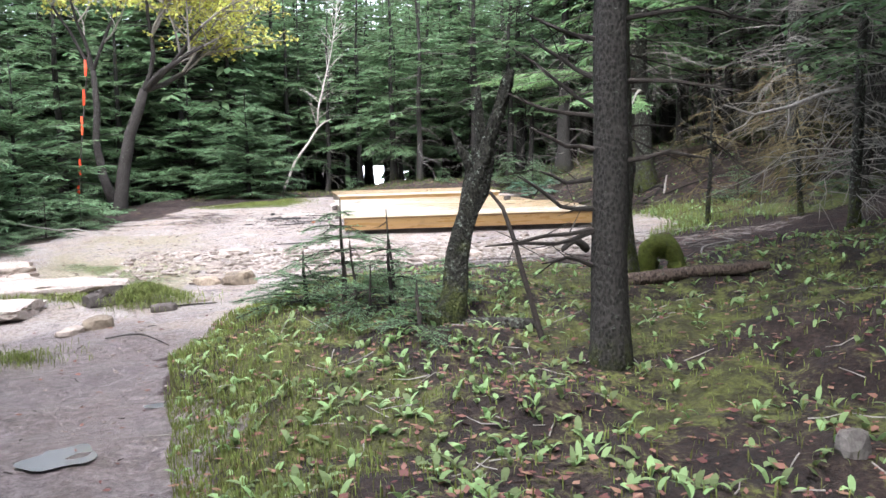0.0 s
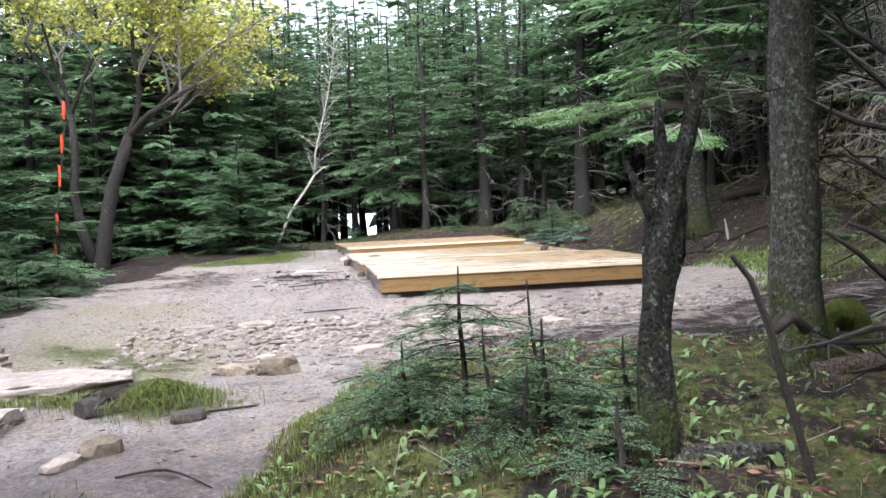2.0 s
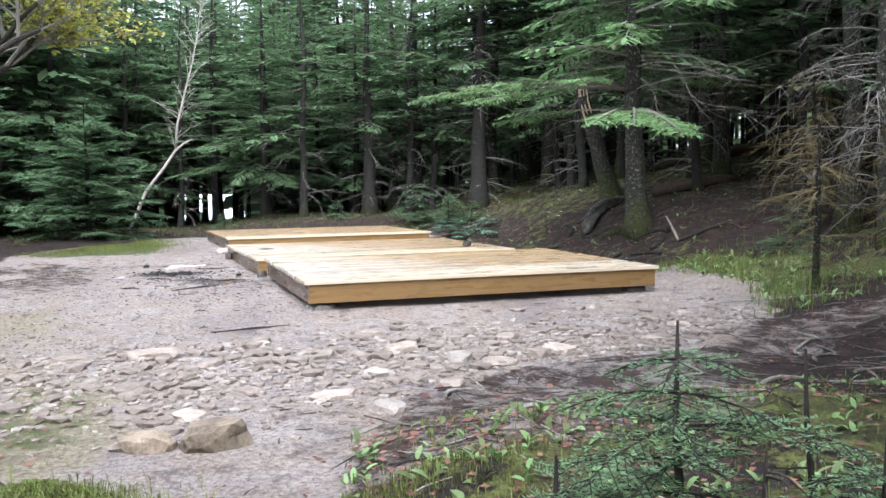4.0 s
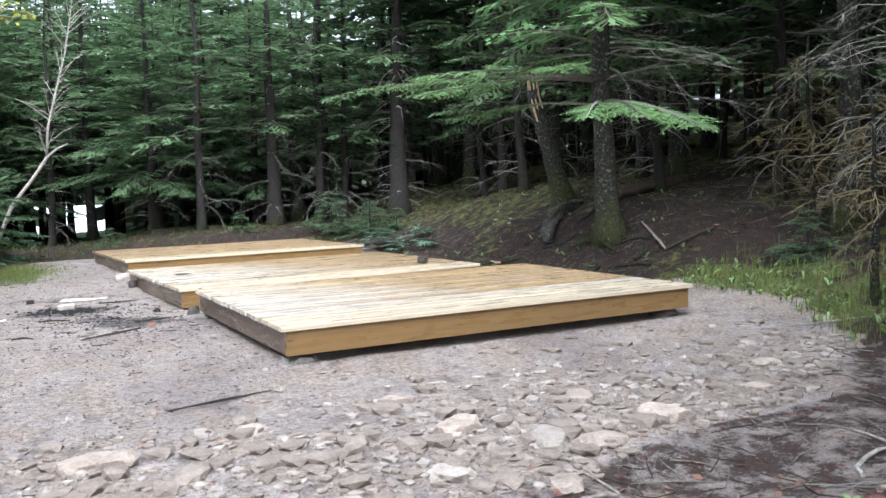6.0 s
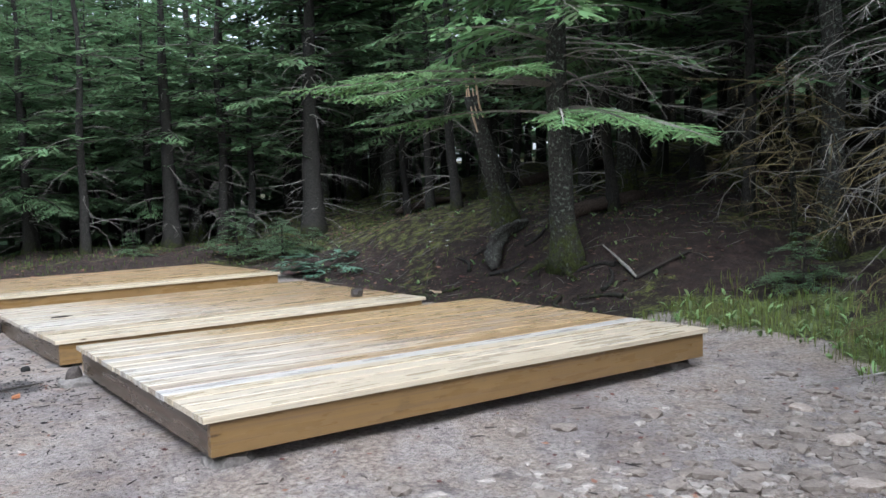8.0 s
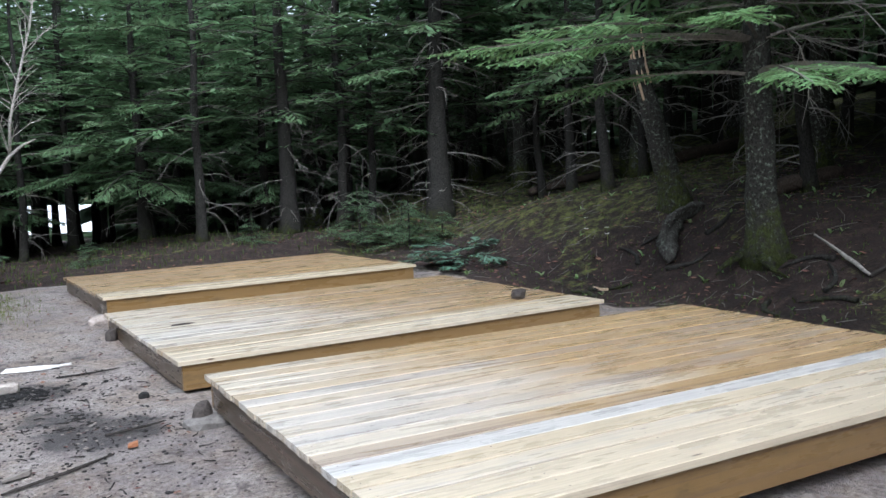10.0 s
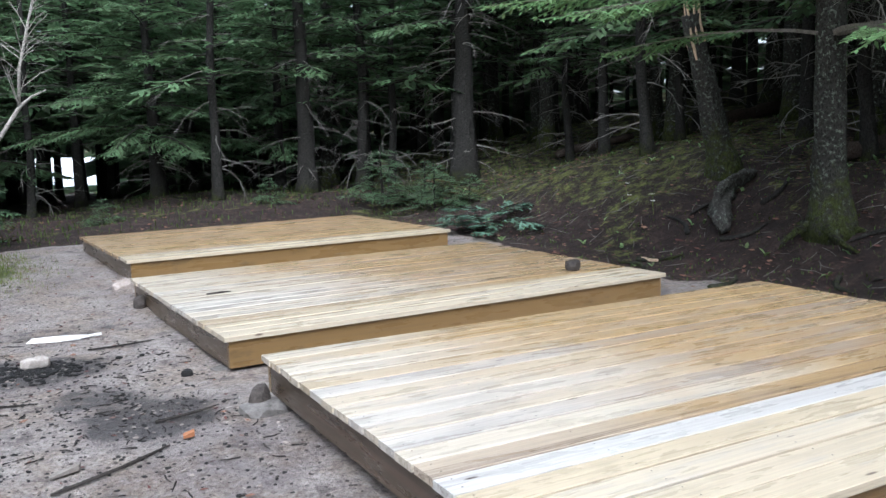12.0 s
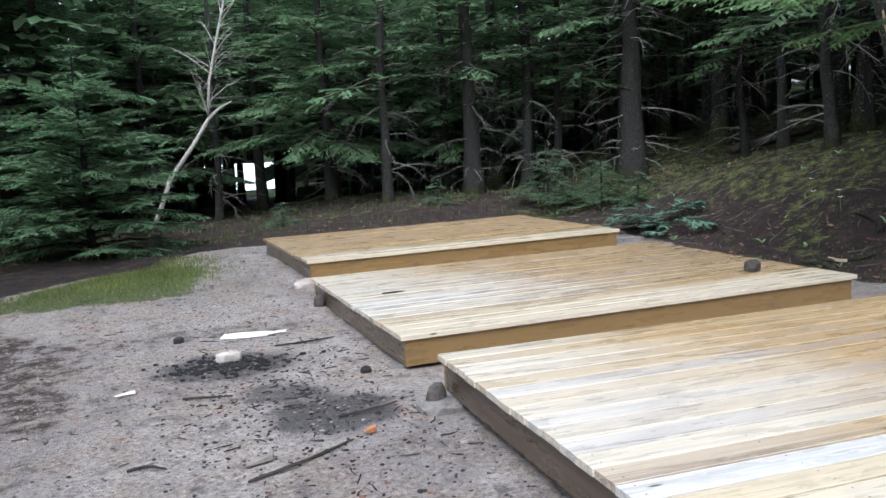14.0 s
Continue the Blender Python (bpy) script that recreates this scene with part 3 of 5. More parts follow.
def on_clearing(r):
    x, y = r.uniform(-3.6, 4.5), r.uniform(-10.5, 9)
    if x > ease(y, EDGE) or x < ease(y, LEFT) or (-.05 < x < 3.7 and 0 < y < 9.7):
        return None, None
    return x, y


def near_fire(r):
    x, y = r.gauss(-.75, .45), r.gauss(3.0, .9)
    return (x, y) if x < -.08 else (None, None)


scatter("rubble", "flat broken brown and grey stones bedded in the dirt", 420, on_rubble, .105, STONE_DIRTY, 105, .42)
scatter("gravel", "small pale and brown pebbles strewn over the dirt", 1700, on_rubble, .042, STONE_DIRTY, 101)
scatter("gravel", "small pale pebbles strewn over the dirt", 900, on_rubble, .05, STONE_PALE, 102)
scatter("gravel", "small grey pebbles strewn over the clearing", 1800, on_clearing, .02, STONE, 103)


def by_platforms(r):
    x, y = r.uniform(-3.0, -.02), r.uniform(-1.2, 7.0)
    return (x, y) if x > ease(y, LEFT) + .9 else (None, None)


scatter("gravel", "fine grit and pale pebbles beside the platforms", 3200, by_platforms, .014, STONE_PALE, 107)
scatter("gravel", "fine dark grit beside the platforms", 2200, by_platforms, .014, STONE_DARK, 108)


def in_ash(r):
    return -1.06 + r.gauss(0, .2), 4.16 + r.gauss(0, .12)


scatter("ash_heap", "black charred scraps heaped round the fire stone", 420, in_ash, .03, CHAR, 106, .6)
scatter("charcoal_bits", "bits of charcoal strewn round the fire scar", 1000, near_fire, .016, CHAR, 104)


# ---- trees ----
def stuff(name, geo, material, parent):
    return tagged(part(name, geo, material, parent), "", "", "", "stuff")


def trunk_line(height, lean, bend, seed, n=14):
    """Points up a trunk that leans (dx, dy at its top) and wavers."""
    pts = []
    for i in range(n + 1):
        s = (i / n) ** 1.25
        z = height * s
        w = bend * height * .02
        pts.append(Vector((lean[0] * s + w * noise.noise((seed, s * 3, 0)) * s ** .5, lean[1] * s + w * noise.noise((seed, s * 3, 7)) * s ** .5, z)))
    pts[0].z = -.15
    return pts


def trunk_geo(height, radius, lean=(0, 0), bend=1.0, seed=1.0, sides=10, tip=.12, flare=.7, n=14):
    pts = trunk_line(height, lean, bend, seed, n)
    radii = [radius * ((1 - (1 - tip) * (i / n) ** 1.25) + flare * math.exp(-max(0, p.z) / (radius * 1.4))) for i, p in enumerate(pts)]
    g = Geo()
    g.tube(pts, radii, sides, True, .22)
    return g, pts, radii


def bough(g, wood, o, az, length, rise, droop, r, detail=2, fan=.44, width=.036, bare=.1):
    """A flat fir bough: a drooping axis with rows of needled twigs on both sides."""
    h = Vector((math.cos(az), math.sin(az), 0))
    up = Vector((0, 0, 1))
    axis = []
    for k in range(7):
        s = k / 6
        axis.append(o + h * (length * s) + up * (length * (rise * s - droop * s * s + .25 * droop * s ** 3)))
    if wood is not None:
        skip = 1 if detail == 2 else 3
        wood.tube(axis[::skip], [max(.0035, .011 * length * (1 - .85 * k / 6)) for k in range(0, 7, skip)], 3, False)
    gap = (.062 if length < 1.3 else .08) if detail == 2 else (.13 if detail == 1 else .2)
    count = max(3, int(length / gap))
    for i in range(count + 1):
        s = bare + (1 - bare) * i / count
        k = min(5, int(s * 6))
        p = axis[k].lerp(axis[k + 1], min(1.0, s * 6 - k))
        fwd = (axis[k + 1] - axis[k]).normalized()
        reach = length * fan * min(1.0, .15 + (s - bare) * 3.2) * max(0.0, 1 - s) ** .75 + .07
        for sign in (-1, 1):
            if r.random() < .07:
                continue
            a = sign * (1.05 - .35 * s + r.uniform(-.15, .15))
            d = Matrix.Rotation(a, 3, up) @ fwd
            d = (d + up * r.uniform(-.32, .1)).normalized()
            tl = reach * (r.uniform(.5, 1.25) if detail == 2 else r.uniform(.75, 1.15))
            n = (up + Vector((r.uniform(-.35, .35), r.uniform(-.35, .35), 0))).normalized()
            g.leaf(p, d, tl, width * (1 if detail == 2 else 2.1 if detail == 1 else 4.2), n)
            if detail == 2 or (detail == 1 and tl > .25):
                step_ = (.066 if length < 1.3 else .088) if detail == 2 else .24
                m = int(tl / step_)
                for j in range(1, m + 1):
                    q = p + d * (tl * j / (m + .6))
                    sl = (.34 * tl * (1 - j / (m + 1.2)) + .05) * r.uniform(.8, 1.2)
                    for sg in (-1, 1):
                        e = (Matrix.Rotation(sg * r.uniform(.6, .95), 3, up) @ d + up * r.uniform(-.25, .1)).normalized()
                        g.leaf(q, e, sl, width * (.9 if detail == 2 else 1.8), n)
    g.leaf(axis[5], (axis[6] - axis[5]).normalized(), length * .22 + .06, width * (1.2 if detail == 2 else 2.5), up)


def dead_branches(g, pts, radii, z0, z1, count, reach, r, droop=.25, thick=.012):
    """Bare dead branches round a trunk, forked and wavering; with no g, a list of single branches."""
    single, made = g is None, []
    for _ in range(count):
        if single:
            g = Geo()
            made.append(g)
        z = r.uniform(z0, z1)
        i = max(k for k in range(len(pts) - 1) if pts[k].z <= z)
        f = (z - pts[i].z) / max(.01, pts[i + 1].z - pts[i].z)
        o = pts[i].lerp(pts[i + 1], f)
        az, l = r.uniform(0, 6.28), reach * r.uniform(.35, 1)
        d = Vector((math.cos(az), math.sin(az), r.uniform(-.1, .25)))
        line = [o]
        for k in range(5):
            d = (d + Vector((r.uniform(-.34, .34), r.uniform(-.34, .34), r.uniform(-.28, .16) - droop * .3))).normalized()
            line.append(line[-1] + d * (l / 5))
        th = thick * (.5 + .5 * l / reach)
        g.tube(line, [th * (1 - .8 * k / 5) for k in range(6)], 4, False)
        for k in range(1, 5):
            for _ in range(r.choice((1, 2, 3, 3)) if single else r.choice((0, 1, 1, 2))):
                e = (d + Vector((r.uniform(-1, 1), r.uniform(-1, 1), r.uniform(-.6, .4)))).normalized()
                s = l * r.uniform(.15, .4)
                mid = line[k] + e * (s * .5) + Vector((0, 0, r.uniform(-.03, .03)))
                g.tube([line[k], mid, line[k] + e * s], [th * .45, th * .3, th * .12], 3, False)
    return made


def fir_tree(label, m, height, radius, low, reach, detail, seed, bark, needles, dead=(0, 0, 0, 0), lean=(0, 0), whorls=None, group="", name="fir_tree", per=6, droop=.45, sides=10, fan=.44):
    r = random.Random(seed)
    root = thing(name, label, "tree", m, group)
    tg, pts, radii = trunk_geo(height, radius, lean, 1.9 if dead[0] > 20 else 1, seed, sides)
    part("trunk", tg, bark, root, smooth=True)
    g, wood = Geo(), Geo()
    whorls = whorls or int((height - low) / .42)
    for w in range(whorls):
        s = w / whorls
        z = low + (height - low) * s ** .92
        i = max(k for k in range(len(pts) - 1) if pts[k].z <= z)
        o = pts[i].lerp(pts[i + 1], (z - pts[i].z) / (pts[i + 1].z - pts[i].z))
        l = reach * (1 - s) ** .8 + .12
        k = per if s < .75 else 4
        a0 = r.uniform(0, 6.28)
        for b in range(k):
            bough(g, wood, o + Vector((0, 0, r.uniform(-.15, .15))), a0 + 6.283 * b / k + r.uniform(-.3, .3), l * r.uniform(.6, 1.12), r.uniform(.05, .35) + .3 * s, droop * r.uniform(.7, 1.2), r, detail, fan)
    g.leaf(pts[-1] - Vector((0, 0, .1)), Vector((0, 0, 1)), .3, .06, Vector((1, 0, 0)))
    stuff("crown", g, needles, root)
    stuff("limb_wood", wood, TWIG_DARK, root)
    if dead[0]:
        dg = Geo()
        dead_branches(dg, pts, radii, dead[1], dead[2], dead[0], dead[3], r)
        stuff("deadwood", dg, TWIG_GREY, root)
    return root


def at(x, y, rz=0.0, s=1.0, sink=0.05):
    return pose(x, y, land(x, y) - sink, 0, 0, rz) @ Matrix.Scale(s, 4)


# firs along the edge of the clearing, green to the ground
edge_firs = [fir_tree("dense dark green fir with boughs down to the ground", at(-2.4, 11.0), 2.9, .06, .12, 1.7, 2, 301, BARK_DARK, FIR_YOUNG, whorls=13, per=8, group="firs at the clearing's edge", droop=.3, name="young_fir"),
             fir_tree("tall dark green fir with sweeping boughs", at(1.7, 15.0), 6.2, .12, 1.2, 2.2, 2, 302, BARK_DARK, FIR, (14, .3, 1.6, 1.0), group="firs at the clearing's edge"),
             fir_tree("tall shaggy dark green fir at the clearing's edge", at(-6.6, 9.5), 6.6, .13, .4, 2.2, 2, 303, BARK_DARK, FIR, (10, .3, 1.5, 1.0), group="firs at the clearing's edge")]
for k, x, y, rz, s in ((1, -1.7, 18.2, 40, 1.1), (2, 2.9, 17.6, 110, .92), (1, 4.3, 15.6, 200, .95), (0, -4.3, 13.6, 70, 1.15), (2, -3.4, 15.8, 250, 1.05), (2, -1.9, 22, 10, 1.1), (1, -6.2, 13.5, 300, 1.0), (2, -7.2, 5.2, 20, .95), (1, -7.0, 1.4, 130, 1.0),
                       (0, -5.6, 3.6, 170, 1.1), (2, -6.3, -1.6, 80, .9), (0, -5.7, -.6, 220, .85), (1, -5.6, -4.2, 350, .9), (0, -5.3, -2.2, 30, .72), (2, -9.5, 7.0, 190, 1.1), (1, -9.0, 3.0, 60, 1.1), (2, -9.0, -1.5, 140, 1.1), (0, -5.6, 1.4, 300, .8), (1, -8.6, 11.5, 77, 1.15), (2, -5.5, 18.5, 31, 1.1), (2, 6.6, 18.2, 15, 1.0)):
    copy_thing(edge_firs[k], at(x, y, rz, s))

# forest trees behind: bare below, crowned above
wood_firs = [fir_tree("slim dark fir trunk with bare lower limbs, deep in the woods", at(7.2, 14.0), 7.0, .12, 2.1, 1.7, 1, 311, BARK_DARK, FIR, (22, .4, 4.0, 1.3), group="trees of the woods", name="forest_fir", sides=8, per=5, whorls=10),
             fir_tree("slender dark spruce with dead twigs, deep in the woods", at(5.6, 13.0), 6.4, .085, 1.8, 1.5, 1, 312, BARK_DARK, FIR, (24, .3, 3.6, 1.2), (.25, .1), group="trees of the woods", name="forest_spruce", sides=8, per=5, whorls=10),
             fir_tree("grey lichened fir with dead twigs, deep in the woods", at(9.2, 15.0), 7.6, .16, 2.7, 1.9, 1, 313, BARK_GREY, FIR, (22, .5, 4.2, 1.4), (-.2, .2), group="trees of the woods", name="forest_fir", sides=9, per=5, whorls=8)]
wood_firs.append(fir_tree("stout dark spruce, shaggy with moss and dead twigs", at(15, 20), 8, .2, 2.8, 2.1, 1, 314, BARK_DARK, FIR, (44, .3, 4.0, 1.3), group="trees of the woods", name="forest_spruce", sides=11, whorls=10))
far_firs = [fir_tree("slim dark fir deep in the woods", at(14, 24), 8.0, .12, 2.4, 2.2, 0, 315, BARK_DARK, FIR, (9, .4, 4.0, 1.3), group="trees of the woods", name="forest_fir", sides=6, per=7),
            fir_tree("slender dark spruce deep in the woods", at(17, 22), 7.2, .09, 2.0, 2.1, 0, 316, BARK_DARK, FIR, (9, .3, 3.6, 1.2), (.2, .1), group="trees of the woods", name="forest_spruce", sides=6, per=7)]
# Firs added for shade: dense crowns above the view darken slope and bank.
shade_fir = fir_tree("tall lichened fir with a high dense crown, added to shade slope and bank", at(8.3, 5.0), 10.5, .15, 4.3, 3.0, 0, 318, BARK_GREY, FIR, (34, .5, 4.2, 1.3), (-.2, .1), group="trees of the woods", name="forest_fir", sides=10, per=8, whorls=17)
for x, y, rz, s in ((7.5, 1.3, 30, .95), (8.45, 8.5, 100, 1.0), (9.7, 7.3, 200, 1.05), (7.3, 12.9, 260, .9), (9.3, 2.4, 310, 1.0), (10.6, 4.8, 60, 1.0), (8.2, 11.6, 150, 1.0), (11.2, 9.0, 0, 1.1), (4.1, -9.2, 40, .95), (3.6, -11.6, 190, .95), (4.9, -6.4, 290, .9), (-3.9, -12.6, 120, 1.0)):
    copy_thing(shade_fir, at(x, y, rz, s))
r = random.Random(99)
spots = [(-.4, 16.4, 1, 1.0), (.75, 19.0, 0, 1.0), (.1, 21.5, 1, 1.25), (1.3, 24.0, 0, 1.25), (-1.4, 20.5, 1, 1.1), (2.2, 27.0, 1, 1.1), (.6, 26, 0, 1.0), (7.4, 4.4, 1, 1.0), (8.6, 6.2, 0, .9), (7.9, 2.6, 1, 1.0), (9.4, 3.8, 2, .8), (6.9, 7.4, 1, 1.0), (6.2, 11.2, 3, 1.0), (4.05, 13.3, 3, .85), (2.3, 12.9, 1, 1.1), (5.0, 13.0, 1, 1.2), (10.5, 16.0, 2, 1.0), (9.2, 15.0, 0, 1.0), (5.6, 14.2, 0, 1.2), (8.6, 17.5, 0, 1.0), (6.4, 12.0, 1, 1.0), (10.3, 14.3, 0, 1.2), (12.6, 15.5, 2, 1.0), (11.0, 18.3, 0, 1.1), (8.0, 10.6, 1, .9), (13.6, 12.0, 0, 1.1), (15.2, 8.4, 2, 1.1), (9.9, 10.5, 2, .8), (11.7, 9.9, 0, .9), (9.6, 9.2, 1, 1.1),
         (3.3, 19.0, 2, 1.0), (7.6, 20.0, 1, 1.1), (10.2, 5.2, 0, 1.0), (12.6, 5.0, 1, 1.2), (12.9, 2.1, 2, 1.0), (9.6, 1.9, 1, 1.0), (14.5, 4.5, 0, 1.1), (10.6, -1.2, 2, 1.0), (8.0, -3.4, 1, 1.1), (7.0, -1.2, 1, .9), (9.2, -5.2, 0, 1.2), (6.4, -6.2, 1, 1.0), (7.6, -8.6, 2, 1.0), (12.2, -3.4, 0, 1.2), (11.6, -7.6, 2, 1.1), (5.6, -4.1, 0, .8)]
taken = [(x, y) for x, y, _, _ in spots]
while len(taken) < 290:
    x, y = r.uniform(-17, 26), r.uniform(-8, 36)
    inside = -8.5 < x < 4.6 + max(0, y - 8) * .2 and y < (11.8 if x > 1.2 else 18.5)
    lane = abs(x - (-1.0 + (y + 1.6) * .081)) < .25 + y * .028 and y > 11
    if inside or lane or (x < 6.5 and y < 9) or (x > 4 and -10 < y < 3 and x < 8) or min((x - a) ** 2 + (y - b) ** 2 for a, b in taken) < (1.15 if y < 24 else 1.6):
        continue
    trail = abs(x - (5.6 + (y - 9) * .55)) < .8 and 8 < y < 17
    if trail:
        continue
    taken.append((x, y))
    spots.append((x, y, r.choice((0, 1, 1, 2)), r.uniform(.75, 1.2)))
for x, y, k, s in spots:
    if 2.4 < x < 3.6 and 11.8 < y < 14.6:
        continue
    far = y > 17.5 or x > 12 or x < -9.5
    copy_thing(far_firs[k % 2] if far else wood_firs[k], at(x, y, r.uniform(0, 360), s))
r = random.Random(123)
for x, y in [(r.uniform(-17, -3.5), r.uniform(15, 30)) for _ in range(26)] + [(r.uniform(-18, -10), r.uniform(-4, 16)) for _ in range(22)] + [(r.uniform(3.5, 9), r.uniform(23, 32)) for _ in range(8)] + [(-11.5, 19.5), (-9.0, 20.5), (-6.8, 22.0), (-4.4, 21.5), (-2.6, 23.5), (3.3, 21.8), (5.2, 22.5), (-11.0, 13.5), (-12.0, 8.5), (-12.0, 3.0), (-1.3, 27.5), (4.2, 27)] + [(-1.5 + k * .75, 25 + (k * 5) % 11) for k in range(11)]:
    copy_thing(far_firs[r.choice((0, 1))], at(x, y, r.uniform(0, 360), r.uniform(1.3, 1.8)))
# woods behind and beside the walker
for x, y, k, s in ((4.9, -8.3, 1, 1.0), (-4.6, -8.4, 1, 1.0), (-6.0, -11.0, 2, 1.1), (4.3, -12.5, 0, 1.0), (2.4, -15.0, 1, 1.1), (-2.6, -15.5, 2, 1.2), (-5.0, -14.5, 0, 1.1), (6.5, -11.5, 1, 1.0), (.3, -17.5, 0, 1.2), (8.5, -14.5, 2, 1.1), (-8.5, -7.5, 1, 1.0)):
    copy_thing(far_firs[k % 2], at(x, y, r.uniform(0, 360), s))


def far_woods():
    """A ring of far conifers, too many to count."""
    g, r = Geo(), random.Random(5)
    for i in range(1020):
        a = r.uniform(0, 6.283)
        d = r.uniform(30, 62)
        x, y = (3 + d * math.cos(a), 4 + d * math.sin(a)) if i < 880 else (r.uniform(-12, 22), r.uniform(64.5, 76))
        if 18 < y < 63.5 and abs(x - (-1.0 + (y + 1.6) * .081)) < .5 + y * .045:
            continue
        z, hgt, w = land(x, y) - .3, r.uniform(14, 19) + (7 if i >= 880 else 0), r.uniform(2.6, 3.8)
        g.tube([(x, y, z), (x, y, z + hgt * .8)], [.16, .05], 5, False)
        for k in range(12):
            s = k / 12
            zz = z + .8 + (hgt - .8) * s
            for b in range(8):
                az = r.uniform(0, 6.283)
                l = w * (1 - s) * r.uniform(.6, 1.1) + .2
                g.leaf(Vector((x, y, zz)), Vector((math.cos(az), math.sin(az), r.uniform(-.45, .05))).normalized(), l, l * .7, Vector((0, 0, 1)))
    return lone("far_woods", g, FIR, "dense dark conifer woods in the distance", "woods", kind="stuff")


far_woods()
glow = Nodes("misty_sky")
em = glow.node("Emission")
em.inputs[0].default_value, em.inputs[1].default_value = (0.93, 0.96, 1.0, 1), 1.6
glow.put(glow.out.inputs[0], em.outputs[0])
g = Geo()
g.add([Vector(p) for p in ((1.2, 62, -1.55), (6.5, 62, -1.5), (6.5, 62, .4), (1.2, 62, .45))], [(0, 1, 2, 3)])
lone("backdrop", g, glow.mat, "bright misty open sky over the water beyond the woods", "backdrop", kind="structure")


# ---- trees that stand out ----
def tree_t1():
    x, y = 5.74, 3.63
    root = thing("fir_tree", "grey lichened fir with pale green lower boughs beside the platforms", "tree", at(x, y))
    r = random.Random(21)
    tg, pts, radii = trunk_geo(7.6, .16, (-.3, -.1), .8, 4.2, 14, .25, .8, 22)
    part("trunk", tg, BARK_GREY, root, smooth=True)
    g, wood, dg = Geo(), Geo(), Geo()
    for z, az, l, rise, hang, bare in ((2.3, 163, 3.2, .12, .2, .42), (2.15, 172, 2.6, .1, .25, .35), (2.45, 150, 2.6, .14, .25, .35), (1.95, 156, 2.1, .16, .3, .4), (2.35, 185, 2.9, .16, .25, .4), (2.0, 228, 2.85, .03, .2, .45), (2.1, 238, 3.35, .03, .2, .5), (2.05, 247, 3.5, .0, .2, .55),
                                       (2.3, 215, 2.2, .16, .25, .4), (2.2, 300, 1.3, .3, .3, .3), (2.4, 350, 1.5, .3, .3, .2), (2.5, 20, 1.6, .2, .3, .2), (2.7, 60, 1.6, .2, .3, .2), (2.6, 100, 1.8, .2, .3, .2)):
        i = max(k for k in range(len(pts) - 1) if pts[k].z <= z)
        low, stick = Geo(), Geo()
        bough(low, stick, pts[i].copy(), radians(az), l, rise, hang, r, 2, .3 if l > 2.5 else .4, .03, bare)
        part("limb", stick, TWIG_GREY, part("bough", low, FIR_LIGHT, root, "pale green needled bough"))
    for w in range(12):
        z = 2.9 + w * .38
        i = max(k for k in range(len(pts) - 1) if pts[k].z <= z)
        for b in range(6):
            bough(g, wood, pts[i] + Vector((0, 0, r.uniform(-.2, .2))), b * 1.047 + w * .7 + r.uniform(-.3, .3), (2.4 - w * .13) * r.uniform(.65, 1.1), r.uniform(.05, .3), .4, r, 1)
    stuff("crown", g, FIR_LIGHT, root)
    stuff("limb_wood", wood, TWIG_GREY, root)
    for b in dead_branches(None, pts, radii, 1.9, 3.4, 30, 2.3, r, .1, .011):
        part("dead_branch", b, TWIG_GREY, root)
    for a in range(6):
        rg = Geo()
        az = a * 1.05 + .4
        line = [Vector((math.cos(az + .15 * k) * (.08 + .14 * k), math.sin(az + .15 * k) * (.08 + .14 * k), .12 - .055 * k)) for k in range(5)]
        rg.tube(line, [.06, .045, .034, .024, .012], 7, True, .5)
        part("root", rg, BARK_MOSS, root, smooth=True)


tree_t1()


def leaning_snag():
    """A leaning trunk broken off at the top, a pale splinter standing on the break."""
    root = thing("broken_tree", "leaning broken fir trunk with pale splintered top", "tree", at(6.46, 5.62))
    tg, pts, radii = trunk_geo(1.8, .15, (-.6, -.05), .5, 8.8, 12, .7, .7, 12)
    part("trunk", tg, BARK_GREY, root, smooth=True)
    g = Geo()
    t = pts[-1]
    for k in range(6):
        a = 2.2 + k * .42
        b = t + Vector((math.cos(a) * .1 + .16, math.sin(a) * .1, -.5 + .1 * (k % 3)))
        g.tube([b, b + Vector((-.08, 0, .22)), b + Vector((-.12, 0, .38 + .03 * k)), b + Vector((-.15, 0, .5 + .07 * ((k * 3) % 4)))], [.016, .018, .012, .003], 5, True, .3)
    part("splinter", g, SPLINTER, root, "pale splintered wood")


leaning_snag()


